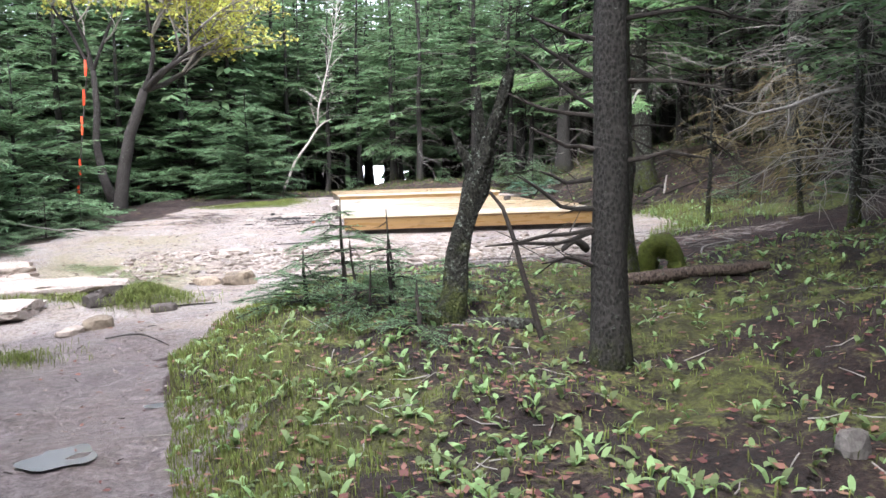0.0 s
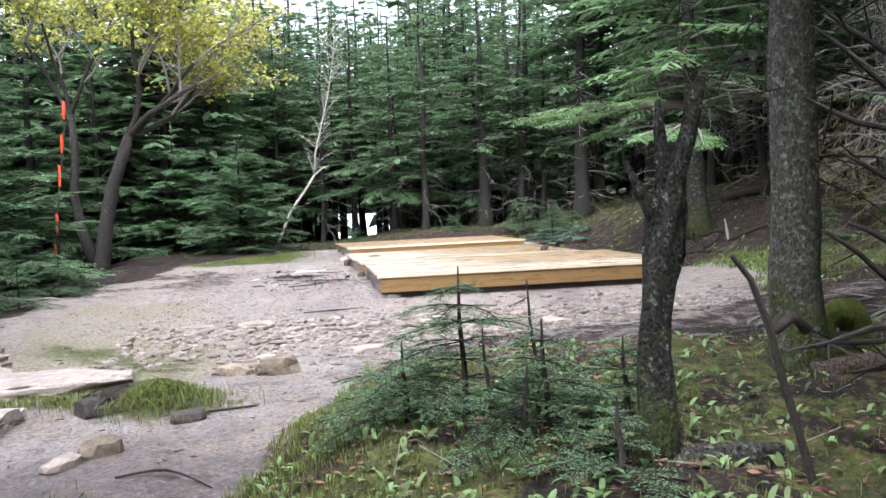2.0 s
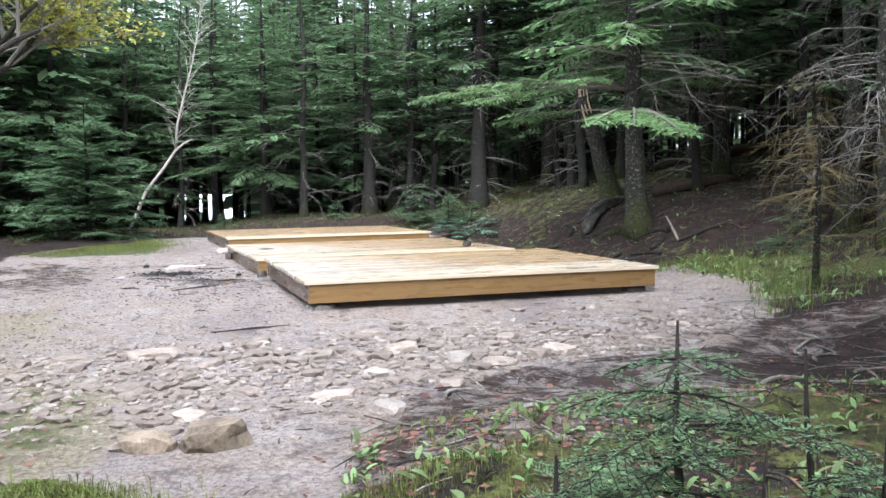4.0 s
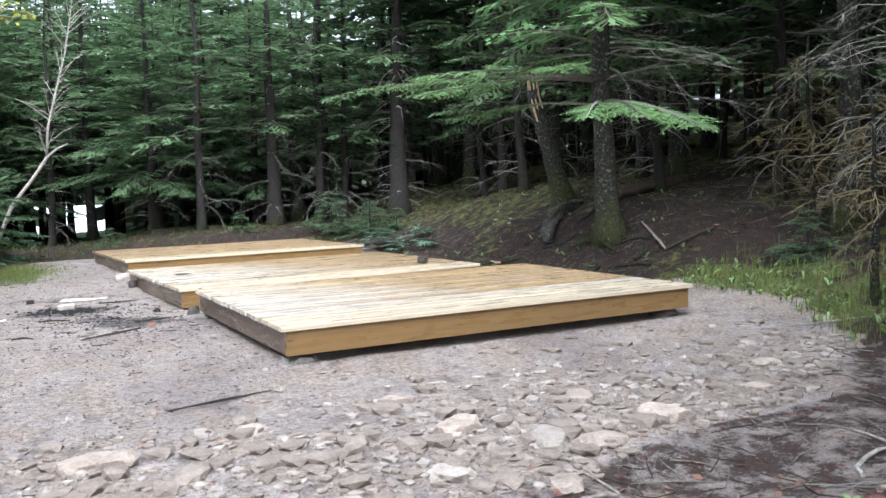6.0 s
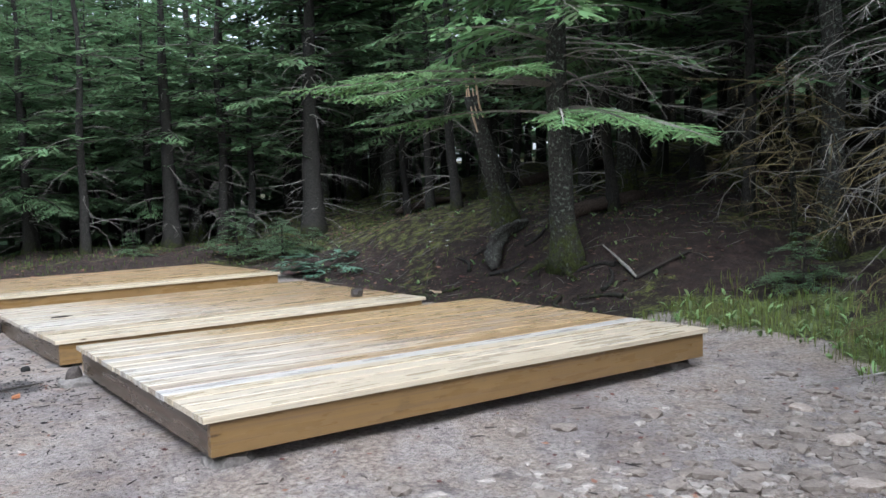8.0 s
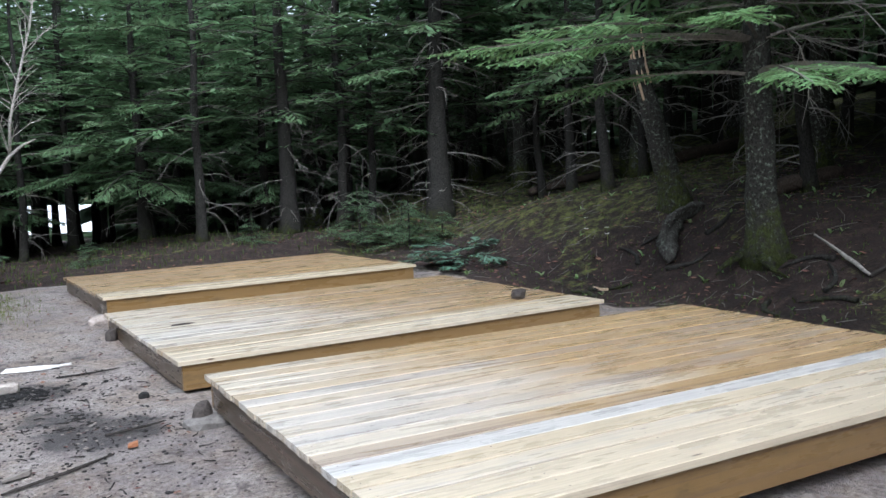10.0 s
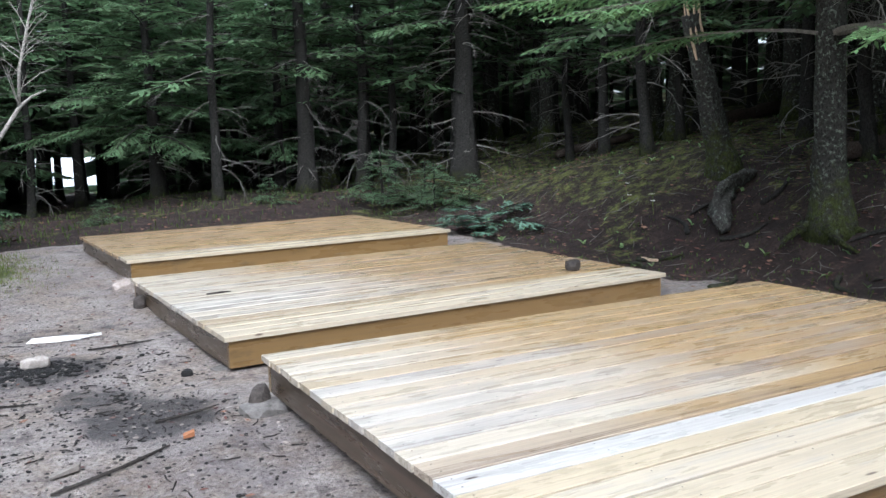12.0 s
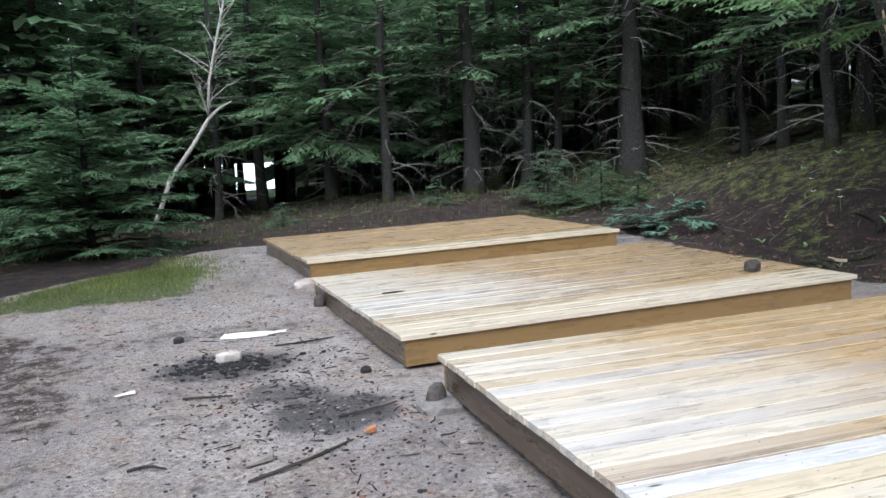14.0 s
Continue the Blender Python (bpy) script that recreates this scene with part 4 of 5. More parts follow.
def front_spruce():
    root = thing("dead_spruce", "blackish spruce trunk with bare dead branches by the path", "tree", at(1.48, -7.25))
    r = random.Random(31)
    tg, pts, radii = trunk_geo(7.5, .112, (.05, .0), .6, 2.2, 14, .4, .5, 20)
    part("trunk", tg, BARK_DARK, root, smooth=True)
    base = land(1.48, -7.25) - .05
    for line in (((1.74, -.09), (1.78, -.3), (1.86, -.5)), ((1.53, -.09), (1.64, -.26), (1.78, -.43)), ((1.36, -.09), (1.49, -.29), (1.68, -.56)), ((1.31, -.09), (1.35, -.39), (1.44, -.6)), ((1.12, -.09), (1.14, -.26), (1.25, -.49)), ((.78, -.1), (.8, -.3), (.98, -.56)), ((.66, -.1), (.64, -.4), (.6, -.76)),
                 ((.65, -.1), (.59, -.33), (.6, -.73)), ((1.5, .1), (1.5, .4), (1.44, .8)), ((1.05, .1), (1.1, .35), (1.05, .6)), ((1.85, .1), (1.9, .5), (1.8, .9)), ((2.0, -.09), (2.1, -.4), (2.2, -.8)), ((.95, -.1), (.93, -.25), (1.0, -.4)), ((.45, -.1), (.5, -.25), (.47, -.4))):
        g = Geo()
        dy = r.uniform(-.25, .25)
        pts_ = [Vector((x, -.02 + dy * abs(x), z - base)) for z, x in line]
        mids = [pts_[0], pts_[0].lerp(pts_[1], .5) + Vector((0, .01, r.uniform(-.012, .012))), pts_[1], pts_[1].lerp(pts_[2], .5) + Vector((0, 0, r.uniform(-.015, .015))), pts_[2]]
        g.tube(mids, [.016, .013, .011, .009, .004], 6, True, .3)
        for k in (1, 2, 3, 3):
            e = Vector((r.uniform(-.9, .9), r.uniform(-.9, .9), r.uniform(-.5, .6))).normalized()
            g.tube([mids[k], mids[k] + e * .08, mids[k] + e * .18], [.005, .004, .002], 3, False)
        part("dead_branch", g, TWIG_DARK, root)
    g, wood = Geo(), Geo()
    for w in range(12):
        for b in range(6):
            bough(g, wood, Vector((.03, 0, 4.6 + w * .24)), b * 1.047 + w * .8, (1.7 - w * .11) * r.uniform(.7, 1.1), .15, .4, r, 1)
    stuff("crown", g, FIR, root)
    stuff("limb_wood", wood, TWIG_DARK, root)


front_spruce()


def big_fir():
    root = thing("fir_tree", "thick lichen-spotted fir trunk, mossy at its foot", "tree", at(2.28, -4.95))
    bark = BARK_BIG
    r = random.Random(33)
    tg, pts, radii = trunk_geo(9.5, .165, (-.1, .05), .5, 6.6, 16, .25, .6, 24)
    part("trunk", tg, bark, root, smooth=True)
    g, wood, dg = Geo(), Geo(), Geo()
    for w in range(15):
        z = 4.6 + w * .31
        i = max(k for k in range(len(pts) - 1) if pts[k].z <= z)
        for b in range(6):
            bough(g, wood, pts[i] + Vector((0, 0, r.uniform(-.2, .2))), b * 1.047 + w * .7, (2.3 - w * .12) * r.uniform(.7, 1.1), .12, .45, r, 1 if w > 2 else 2)
    stuff("crown", g, FIR, root)
    stuff("limb_wood", wood, TWIG_DARK, root)
    for b in dead_branches(None, pts, radii, 1.2, 3.4, 20, 1.4, r, .2, .01):
        part("dead_branch", b, TWIG_DARK, root)


big_fir()


def forked_snag():
    root = thing("forked_snag", "crooked dead tree, mossy bark, broken fork at the top", "tree", at(.6, -6.54, 0, 1, .03))
    g = Geo()
    main = [(-.03, -.02, -.1), (.0, .0, .03), (.05, .06, .16), (.09, .12, .3), (.12, .19, .45), (.16, .27, .6), (.21, .35, .75), (.27, .42, .9), (.33, .49, 1.04), (.38, .52, 1.17), (.39, .54, 1.28)]
    g.tube(main, [.15, .115, .088, .074, .07, .072, .074, .078, .074, .06, .03], 16, True, 1.0)
    part("trunk", g, BARK_MOSS, root, smooth=True)
    for pts, rad in ((((.36, .53, 1.15), (.36, .56, 1.32), (.345, .58, 1.5), (.35, .6, 1.64)), (.044, .034, .028, .014)), (((.36, .52, 1.12), (.43, .56, 1.3), (.49, .59, 1.46), (.56, .62, 1.66), (.6, .63, 1.75)), (.052, .046, .042, .036, .022)), (((.3, .46, .98), (.25, .47, 1.12), (.2, .49, 1.2), (.13, .5, 1.34)), (.042, .034, .028, .008))):
        b = Geo()
        b.tube(pts, rad, 10, True, 1.0)
        part("limb", b, BARK_MOSS, root, smooth=True)
    for az in (20, 150, 260):
        b = Geo()
        c, s = math.cos(radians(az)), math.sin(radians(az))
        b.tube([(-.06 + c * .05, s * .05, .1), (-.06 + c * .16, s * .16, .03), (-.06 + c * .3, s * .3, -.03)], [.07, .05, .02], 7, True, .3)
        part("root", b, BARK_MOSS, root, smooth=True)


forked_snag()
g = Geo()
g.tube([(0, 0, -.1), (-.06, 0, .12), (-.11, 0, .3), (-.16, 0, .48), (-.21, 0, .7), (-.28, .02, .9), (-.36, .02, 1.0)], [.021, .018, .017, .016, .015, .014, .009], 8, True, .6)
lone("dead_sapling", g, TWIG_DARK, "thin bent dead sapling leaning beside the snag", "dead sapling", at(1.22, -6.85))
g = Geo()
g.tube([(0, 0, .04), (.2, .03, .05), (.42, .02, .04), (.62, .0, .03)], [.05, .048, .042, .03], 9, True, .3)
lone("fallen_log", g, BARK_LICHEN, "short grey fallen log in the moss", "log", at(.62, -6.62, 8))


def spray(g, wood, o, az, length, rise, r):
    """A thin sapling bough: side twigs set with short needles on both sides."""
    up = Vector((0, 0, 1))
    h = Vector((math.cos(az), math.sin(az), 0))
    axis = [o + h * (length * k / 6) + up * (length * (rise * k / 6 - .3 * (k / 6) ** 2)) for k in range(7)]
    wood.tube(axis[::2], [.005, .004, .003, .0015], 3, False)
    shoots = [(axis[0].lerp(axis[1], .6), axis[6])]
    n = max(4, int(length / .044))
    for i in range(n):
        f = .2 + .78 * i / n
        k = min(5, int(f * 6))
        p = axis[k].lerp(axis[k + 1], f * 6 - k)
        d = (axis[k + 1] - axis[k]).normalized()
        for sign in (-1, 1):
            if r.random() < .12:
                continue
            e = (Matrix.Rotation(sign * r.uniform(.7, 1.05), 3, up) @ d + up * r.uniform(-.2, .1)).normalized()
            shoots.append((p, p + e * (length * .42 * (1 - f) ** .7 + .03) * r.uniform(.7, 1.15)))
    for p, q in shoots:
        d = (q - p).normalized()
        wood.tube([p, q], [.0022, .001], 3, False)
        m = max(2, int((q - p).length / .009))
        for j in range(m):
            c = p.lerp(q, (j + r.random()) / m)
            for sign in (-1, 1):
                e = (Matrix.Rotation(sign * r.uniform(.7, 1.2), 3, up) @ d + up * r.uniform(-.1, .45)).normalized()
                g.leaf(c, e, r.uniform(.018, .03), .0062, (up + Vector((r.uniform(-.6, .6), r.uniform(-.6, .6), 0))).normalized())


def small_fir(label, x, y, height, reach, seed, bare=0.0, name="fir_sapling"):
    root = thing(name, label, "sapling", at(x, y, 0, 1, .02), "fir saplings by the path")
    r = random.Random(seed)
    tg = Geo()
    tg.tube([(0, 0, -.05), (.012, .01, height * .3), (-.004, .016, height * .65), (0, .02, height)], [.02, .016, .011, .004], 7, True, .4)
    part("trunk", tg, TWIG_DARK, root)
    g, wood = Geo(), Geo()
    n = int(height / .1)
    for w in range(n):
        f = w / n
        z = bare + .06 + (height - .07 - bare) * f
        for b in range(5):
            if r.random() < .2:
                continue
            spray(g, wood, Vector((.005, .012, z)), b * 1.257 + w * .9 + r.uniform(-.35, .35), (reach * (1 - f) ** .7 + .05) * r.uniform(.4, 1.25), r.uniform(.05, .4), r)
    stuff("crown", g, FIR_YOUNG, root)
    stuff("limb_wood", wood, TWIG_DARK, root)


small_fir("young green fir sapling with flat sprays beside the path", -.06, -5.75, .82, .68, 401)
small_fir("small fir sapling with sparse needles beside the snag", .26, -6.15, .55, .52, 402)
small_fir("low fir sapling growing at the mossy bank", -.35, -5.6, .45, .45, 403)
small_fir("tiny fir sapling at the foot of the dead snag", .4, -6.75, .34, .34, 405)
small_fir("low fir sapling beside the dead snag", .75, -5.9, .4, .4, 404)
for x, y, hgt, rz in ((.30, -5.85, .78, 10), (.12, -6.32, .42, 120), (.02, -6.0, .5, 60)):
    g = Geo()
    rr = random.Random(rz)
    line = [Vector((0, 0, -.03)), Vector((.01, 0, hgt * .4)), Vector((-.02, .01, hgt * .75)), Vector((-.03, .01, hgt))]
    g.tube(line, [.013, .011, .008, .004], 5, True)
    dead_branches(g, line, None, .1, hgt * .9, 9, .2, rr, 0, .005)
    lone("dead_sapling", g, TWIG_DARK, "thin dead upright stem with short twigs", "dead sapling", at(x, y, rz))


def maple():
    """A spreading small maple in early yellow leaf."""
    root = thing("maple_tree", "gnarled maple with bare grey twigs and sparse yellow spring leaves", "tree", at(-4.75, 7.0))
    r = random.Random(61)
    wood, twigs, leaves = Geo(), Geo(), Geo()

    def grow(p, d, l, rad, depth):
        line = [p]
        for k in range(5):
            d = (d + Vector((r.uniform(-.22, .22), r.uniform(-.22, .22), r.uniform(-.12, .16)))).normalized()
            line.append(line[-1] + d * (l / 5))
        (wood if depth < 2 else twigs).tube(line, [rad * (1 - .5 * k / 5) for k in range(6)], 8 if depth < 2 else 4, False, .2 if depth < 2 else 0)
        if depth >= 3:
            for _ in range(7 if line[-1].z > 3.1 else 0):
                q = line[r.randint(2, 5)] + Vector((r.uniform(-.12, .12), r.uniform(-.12, .12), r.uniform(-.1, .1)))
                for _ in range(3):
                    e = Vector((r.uniform(-1, 1), r.uniform(-1, 1), r.uniform(-.9, .3))).normalized()
                    leaves.leaf(q, e, r.uniform(.06, .12), r.uniform(.05, .08), Vector((r.uniform(-1, 1), r.uniform(-1, 1), 1)).normalized())
        if depth < 4:
            for k in range((0, 3, 4, 4)[depth] if depth else 5):
                i = r.randint(2, 5)
                e = (d * .7 + Vector((r.uniform(-1, 1), r.uniform(-1, 1), r.uniform(-.25, .6)))).normalized()
                grow(line[i], e, l * r.uniform(.55, .8), rad * .5, depth + 1)

    main = Geo()
    main.tube([(0, 0, -.3), (.02, 0, .3), (.15, 0, 1.0), (.32, 0, 1.75), (.55, -.05, 2.3), (.68, -.05, 2.7)], [.19, .14, .12, .11, .1, .085], 10, True, .3)
    part("trunk", main, BARK_MAPLE, root, smooth=True)
    second = Geo()
    second.tube([(-.05, .05, .1), (-.3, .05, .9), (-.4, .05, 1.6), (-.32, 0, 2.3), (-.35, 0, 3.2)], [.12, .1, .085, .07, .05], 9, True, .3)
    part("second_stem", second, BARK_MAPLE, root, smooth=True)
    for d, l in (((.85, -.3, .5), 2.0), ((.95, .1, .3), 2.2), ((.5, .3, .9), 2.0), ((.3, -.5, 1), 2.0), ((.75, .4, .6), 2.0), ((.6, -.6, .45), 1.8)):
        grow(Vector((.66, -.05, 2.65)), Vector(d).normalized(), l, .06, 1)
    for d, l in (((-.3, -.3, .9), 1.7), ((.4, -.4, .8), 1.7), ((-.6, .2, .7), 1.5)):
        grow(Vector((-.35, 0, 3.1)), Vector(d).normalized(), l, .045, 1)
    stuff("limb_wood", wood, BARK_MAPLE, root)
    stuff("twig_spray", twigs, TWIG_GREY, root)
    stuff("leafage", leaves, MAPLE_LEAF, root)


maple()


def birch():
    root = thing("birch_tree", "thin leaning birch with pale bark and bare twigs", "tree", at(-1.75, 13.0))
    r = random.Random(71)
    g, tw = Geo(), Geo()
    line = [Vector(p) for p in ((0, 0, -.1), (.27, 0, .5), (.48, .02, 1.0), (.88, -.02, 1.52), (1.17, 0, 1.95), (1.35, .02, 2.1), (1.55, .02, 2.2))]
    g.tube(line, [.045, .04, .038, .035, .03, .02, .008], 8, True, .15)
    part("trunk", g, BARK_BIRCH, root, smooth=True)
    up = [Vector(p) for p in ((1.15, 0, 1.93), (1.2, 0, 2.5), (1.38, .05, 3.2), (1.6, .05, 4.0), (1.75, .1, 4.8), (1.85, .1, 5.6))]
    s = Geo()
    s.tube(up, [.026, .024, .02, .016, .01, .004], 7, True, .15)
    part("stem", s, BARK_BIRCH, root, smooth=True)
    for _ in range(44):
        i = r.randint(0, 4)
        p = up[i].lerp(up[i + 1], r.random())
        d = Vector((r.uniform(-1, 1), r.uniform(-1, 1), r.uniform(.3, 1.2))).normalized()
        l = r.uniform(.3, .9)
        q = p + d * l * .5 + Vector((0, 0, .04))
        tw.tube([p, q, p + d * l], [.008, .006, .002], 4, False)
        for _ in range(3):
            e = (d + Vector((r.uniform(-.8, .8), r.uniform(-.8, .8), r.uniform(-.3, .5)))).normalized()
            tw.tube([q, q + e * .25], [.004, .0015], 3, False)
    stuff("twig_spray", tw, BARK_BIRCH, root)


birch()


def dead_bush():
    """The tangle of bare pale branches hanging at the foot of the hill."""
    root = thing("dead_fir", "dead fir with a tangle of bare pale grey branches", "tree", at(6.6, -.2))
    r = random.Random(81)
    tg, pts, radii = trunk_geo(5.5, .09, (-.2, .1), 1, 9.1, 9, .3, .6, 14)
    part("trunk", tg, BARK_GREY, root, smooth=True)
    for b in dead_branches(None, pts, radii, .5, 3.8, 75, 1.75, r, .2, .008):
        part("dead_branch", b, TWIG_GREY, root)


dead_bush()
snag_root = root = thing("dead_fir", "dead fir thicket with bare pale branches", "tree", at(5.6, -3.2))
tg, pts, radii = trunk_geo(4.8, .07, (.2, .1), 1, 3.3, 8, .3, .6, 14)
part("trunk", tg, BARK_GREY, root, smooth=True)
for b in dead_branches(None, pts, radii, .4, 3.6, 100, 1.9, random.Random(82), .25, .008):
    part("dead_branch", b, TWIG_GREY, root)


for x, y, hgt, n, reach, seed, rz in ((4.95, -.9, 1.9, 38, .95, 83, 10), (5.9, -1.6, 2.2, 70, 1.2, 84, 70), (7.3, 1.6, 2.4, 60, 1.3, 85, 140)):
    root = thing("dead_fir", "low dead fir, its brown twigs hung with yellow moss", "tree", at(x, y, rz))
    tg, pts, radii = trunk_geo(hgt, .04, (.1, .1), 1.3, seed * .37, 8, .3, .6, 12)
    part("trunk", tg, BARK_MOSS, root, smooth=True)
    for b in dead_branches(None, pts, radii, .25, hgt * .92, n, reach, random.Random(seed), .3, .007):
        part("dead_branch", b, TWIG_MOSSY, root)
for line, rad in ((((4.35, -2.6, 1.62), (4.75, -2.55, 1.5), (5.15, -2.6, 1.58), (5.5, -2.7, 1.72), (5.75, -3.0, 1.78), (5.7, -3.2, 1.8)), (.006, .014, .02, .024, .026, .028)),):
    g = Geo()
    line = [Vector(p) - Vector((5.6, -3.2, land(5.6, -3.2) - .05)) for p in line]
    g.tube(line, rad, 7, True, .3)
    for k, e in ((1, (-.2, .1, -.16)), (2, (-.1, -.1, -.28)), (2, (.18, .1, .14)), (3, (-.16, .1, -.3)), (3, (.1, -.2, .2))):
        p, e = Vector(line[k]), Vector(e)
        g.tube([p, p + e * .6 + Vector((.03, 0, -.02)), p + e * 1.3], [.012, .009, .003], 5, True)
    part("bent_limb", g, TWIG_GREY, snag_root, "long pale bent limb")


# ---- logs, sticks, roots ----
def log(name, label, pts, rad, material, sides=9, category="log", group="", wob=.3):
    g, r = Geo(), random.Random(len(pts) + int(abs(pts[0][0]) * 100))
    ctrl = [Vector((x, y, land(x, y) + dz)) for x, y, dz in pts]
    line, radii = [], []
    for i in range(len(ctrl) - 1):
        a, b, c, d = ctrl[max(0, i - 1)], ctrl[i], ctrl[i + 1], ctrl[min(len(ctrl) - 1, i + 2)]
        for k in range(4):
            u = k / 4
            p = (b * 2 + (c - a) * u + (a * 2 - b * 5 + c * 4 - d) * u ** 2 + (b * 3 - a - c * 3 + d) * u ** 3) * .5
            rr_ = rad[i] + (rad[i + 1] - rad[i]) * u
            line.append(p + Vector((r.uniform(-1, 1), r.uniform(-1, 1), r.uniform(-1, 1))) * rr_ * .18)
            radii.append(rr_ * r.uniform(.86, 1.14))
    line.append(ctrl[-1])
    radii.append(rad[-1] * .8)
    g.tube(line, radii, sides, True, wob * 1.5)
    return lone(name, g, material, label, category, None, group, smooth=sides > 6)


log("fallen_log", "curved lichen-covered fallen log beside the fir", [(5.42, 4.62, .03), (5.5, 4.75, .1), (5.68, 4.95, .14), (5.95, 5.1, .14), (6.2, 5.15, .1), (6.5, 5.2, .04)], [.07, .085, .08, .082, .07, .05], BARK_LICHEN, 14, wob=.7)
log("fallen_log", "broken reddish rotten log on the hillside", [(6.6, 4.5, .1), (7.3, 4.55, .12), (8.2, 4.6, .08)], [.1, .1, .07], BARK_LOG, 9)
log("fallen_log", "long dark fallen log across the hillside", [(9.3, 8.6, .16), (10.4, 8.7, .18), (11.7, 9.0, .22), (13.0, 9.4, .2)], [.09, .1, .1, .07], BARK_LOG, 9)
log("fallen_log", "dark mossy fallen log beside the trail", [(7.9, 10.9, .08), (8.6, 10.8, .1), (9.5, 10.7, .1)], [.07, .08, .06], BARK_LOG, 9)
log("stick", "pale bare stick lying on the slope", [(6.0, 3.25, .06), (5.82, 2.85, .07), (5.62, 2.4, .03)], [.012, .017, .02], TWIG_GREY, 7, "stick")
log("stick", "dark stick on the leaf litter", [(5.62, 2.4, .02), (6.0, 2.3, .05), (6.4, 2.3, .03)], [.018, .02, .012], TWIG_DARK, 6, "stick")
log("fallen_log", "mossy reddish log lying on the bank", [(2.1, -5.4, .03), (2.5, -5.5, .07), (3.0, -5.65, .05), (3.3, -5.75, .02)], [.06, .06, .05, .03], BARK_LOG, 9)
log("mossy_stump", "bent mossy stump on the bank", [(2.68, -4.6, -.02), (2.7, -4.6, .12), (2.76, -4.6, .25), (2.88, -4.62, .27), (2.97, -4.65, .15), (3.0, -4.68, -.02)], [.14, .11, .1, .085, .06, .05], MOSS, 10, "stump", "", .8)
log("stick", "dead forked stick standing at the big fir", [(1.75, -5.9, .45), (1.65, -5.95, .52), (1.55, -5.95, .45)], [.03, .03, .015], TWIG_DARK, 7, "stick")
rr = random.Random(5)
for i in range(11):
    x, y = rr.uniform(4.2, 6.0), rr.uniform(2.2, 5.4)
    a = rr.uniform(0, 6.28)
    pts_ = [(x + .16 * k * math.cos(a + .2 * k), y + .16 * k * math.sin(a + .2 * k), .02) for k in range(4)]
    log("root", "exposed tree root crossing the dark soil", pts_, [.03, .026, .02, .008], BARK_DARK, 7, "root", "roots at the slope")
for i in range(16):
    x, y = rr.uniform(.2, 4.2), rr.uniform(-3.9, -2.5)
    if x < ease(y, EDGE):
        continue
    a = rr.uniform(-.8, .9)
    l = rr.uniform(.12, .3)
    log("root", "thin bare root snaking over dark soil", [(x + l * k * math.cos(a + .25 * math.sin(k * 2)), y + l * k * math.sin(a + .3 * math.sin(k * 1.7)), .015) for k in range(5)], [.014, .013, .011, .008, .004], TWIG_GREY, 6, "root", "roots on the bank")
for pts_, lab in (([(-1.84, -5.5, .01), (-1.58, -5.56, .03), (-1.34, -5.7, .01)], "dark root crossing the path"), ([(-1.75, -4.32, .01), (-1.4, -4.3, .02), (-1.2, -4.25, .01)], "dark stick on the path"), ([(4.9, -1.3, .02), (4.3, -1.0, .02), (3.75, -.75, .02)], "long pale stick on the dirt"), ([(-1.12, 1.95, .012), (-.85, 2.07, .015), (-.6, 2.24, .01)], "dark broken stick on the dirt"),
                  ([(-.7, 4.5, .012), (-.45, 4.55, .015), (-.25, 4.6, .01)], "dark stick beside the platform"), ([(-1.36, 3.45, .01), (-1.22, 3.38, .02), (-1.08, 3.4, .01)], "charred stick by the fire scar"), ([(-.6, 2.6, .01), (-.4, 2.65, .02), (-.25, 2.75, .01)], "charred stick by the platform"), ([(-.9, -.6, .01), (-.5, -.5, .015), (-.25, -.45, .01)], "dark stick on the wet dirt"), ([(-1.62, 2.3, .01), (-1.53, 2.31, .02), (-1.45, 2.27, .01)], "dark twig on the dirt"),
                  ([(-4.3, 1.2, .1), (-3.9, .9, .12), (-3.5, .8, .03)], "bare fallen branch at the edge"), ([(-4.4, .2, .3), (-4.0, .5, .15), (-3.7, .7, .03)], "bare fallen branch at the edge")):
    log("stick", lab, pts_, [.007, .008, .004], TWIG_GREY if "pale" in lab or "bare" in lab else TWIG_DARK, 6, "stick")
g = Geo()
g.tube([(0, 0, .006), (.12, .02, .007), (.2, .02, .005)], [.007, .008, .003], 5)
lone("stick", g, TWIG_DARK, "short dark twig lying on the boards", "stick", pose(.22, 4.95, .235))


# ---- small things ----
def flat_piece(name, label, category, x, y, rz, outline, thick, material, z=None):
    g = Geo()
    n = len(outline)
    g.add([Vector((a, b, 0)) for a, b in outline] + [Vector((a, b, thick + .01 * math.sin(a * 30))) for a, b in outline], [tuple(range(n))[::-1], tuple(range(n, 2 * n))] + [(i, (i + 1) % n, n + (i + 1) % n, n + i) for i in range(n)])
    return lone(name, g, material, label, category, pose(x, y, land(x, y) + .012 if z is None else z, 0, 0, rz))


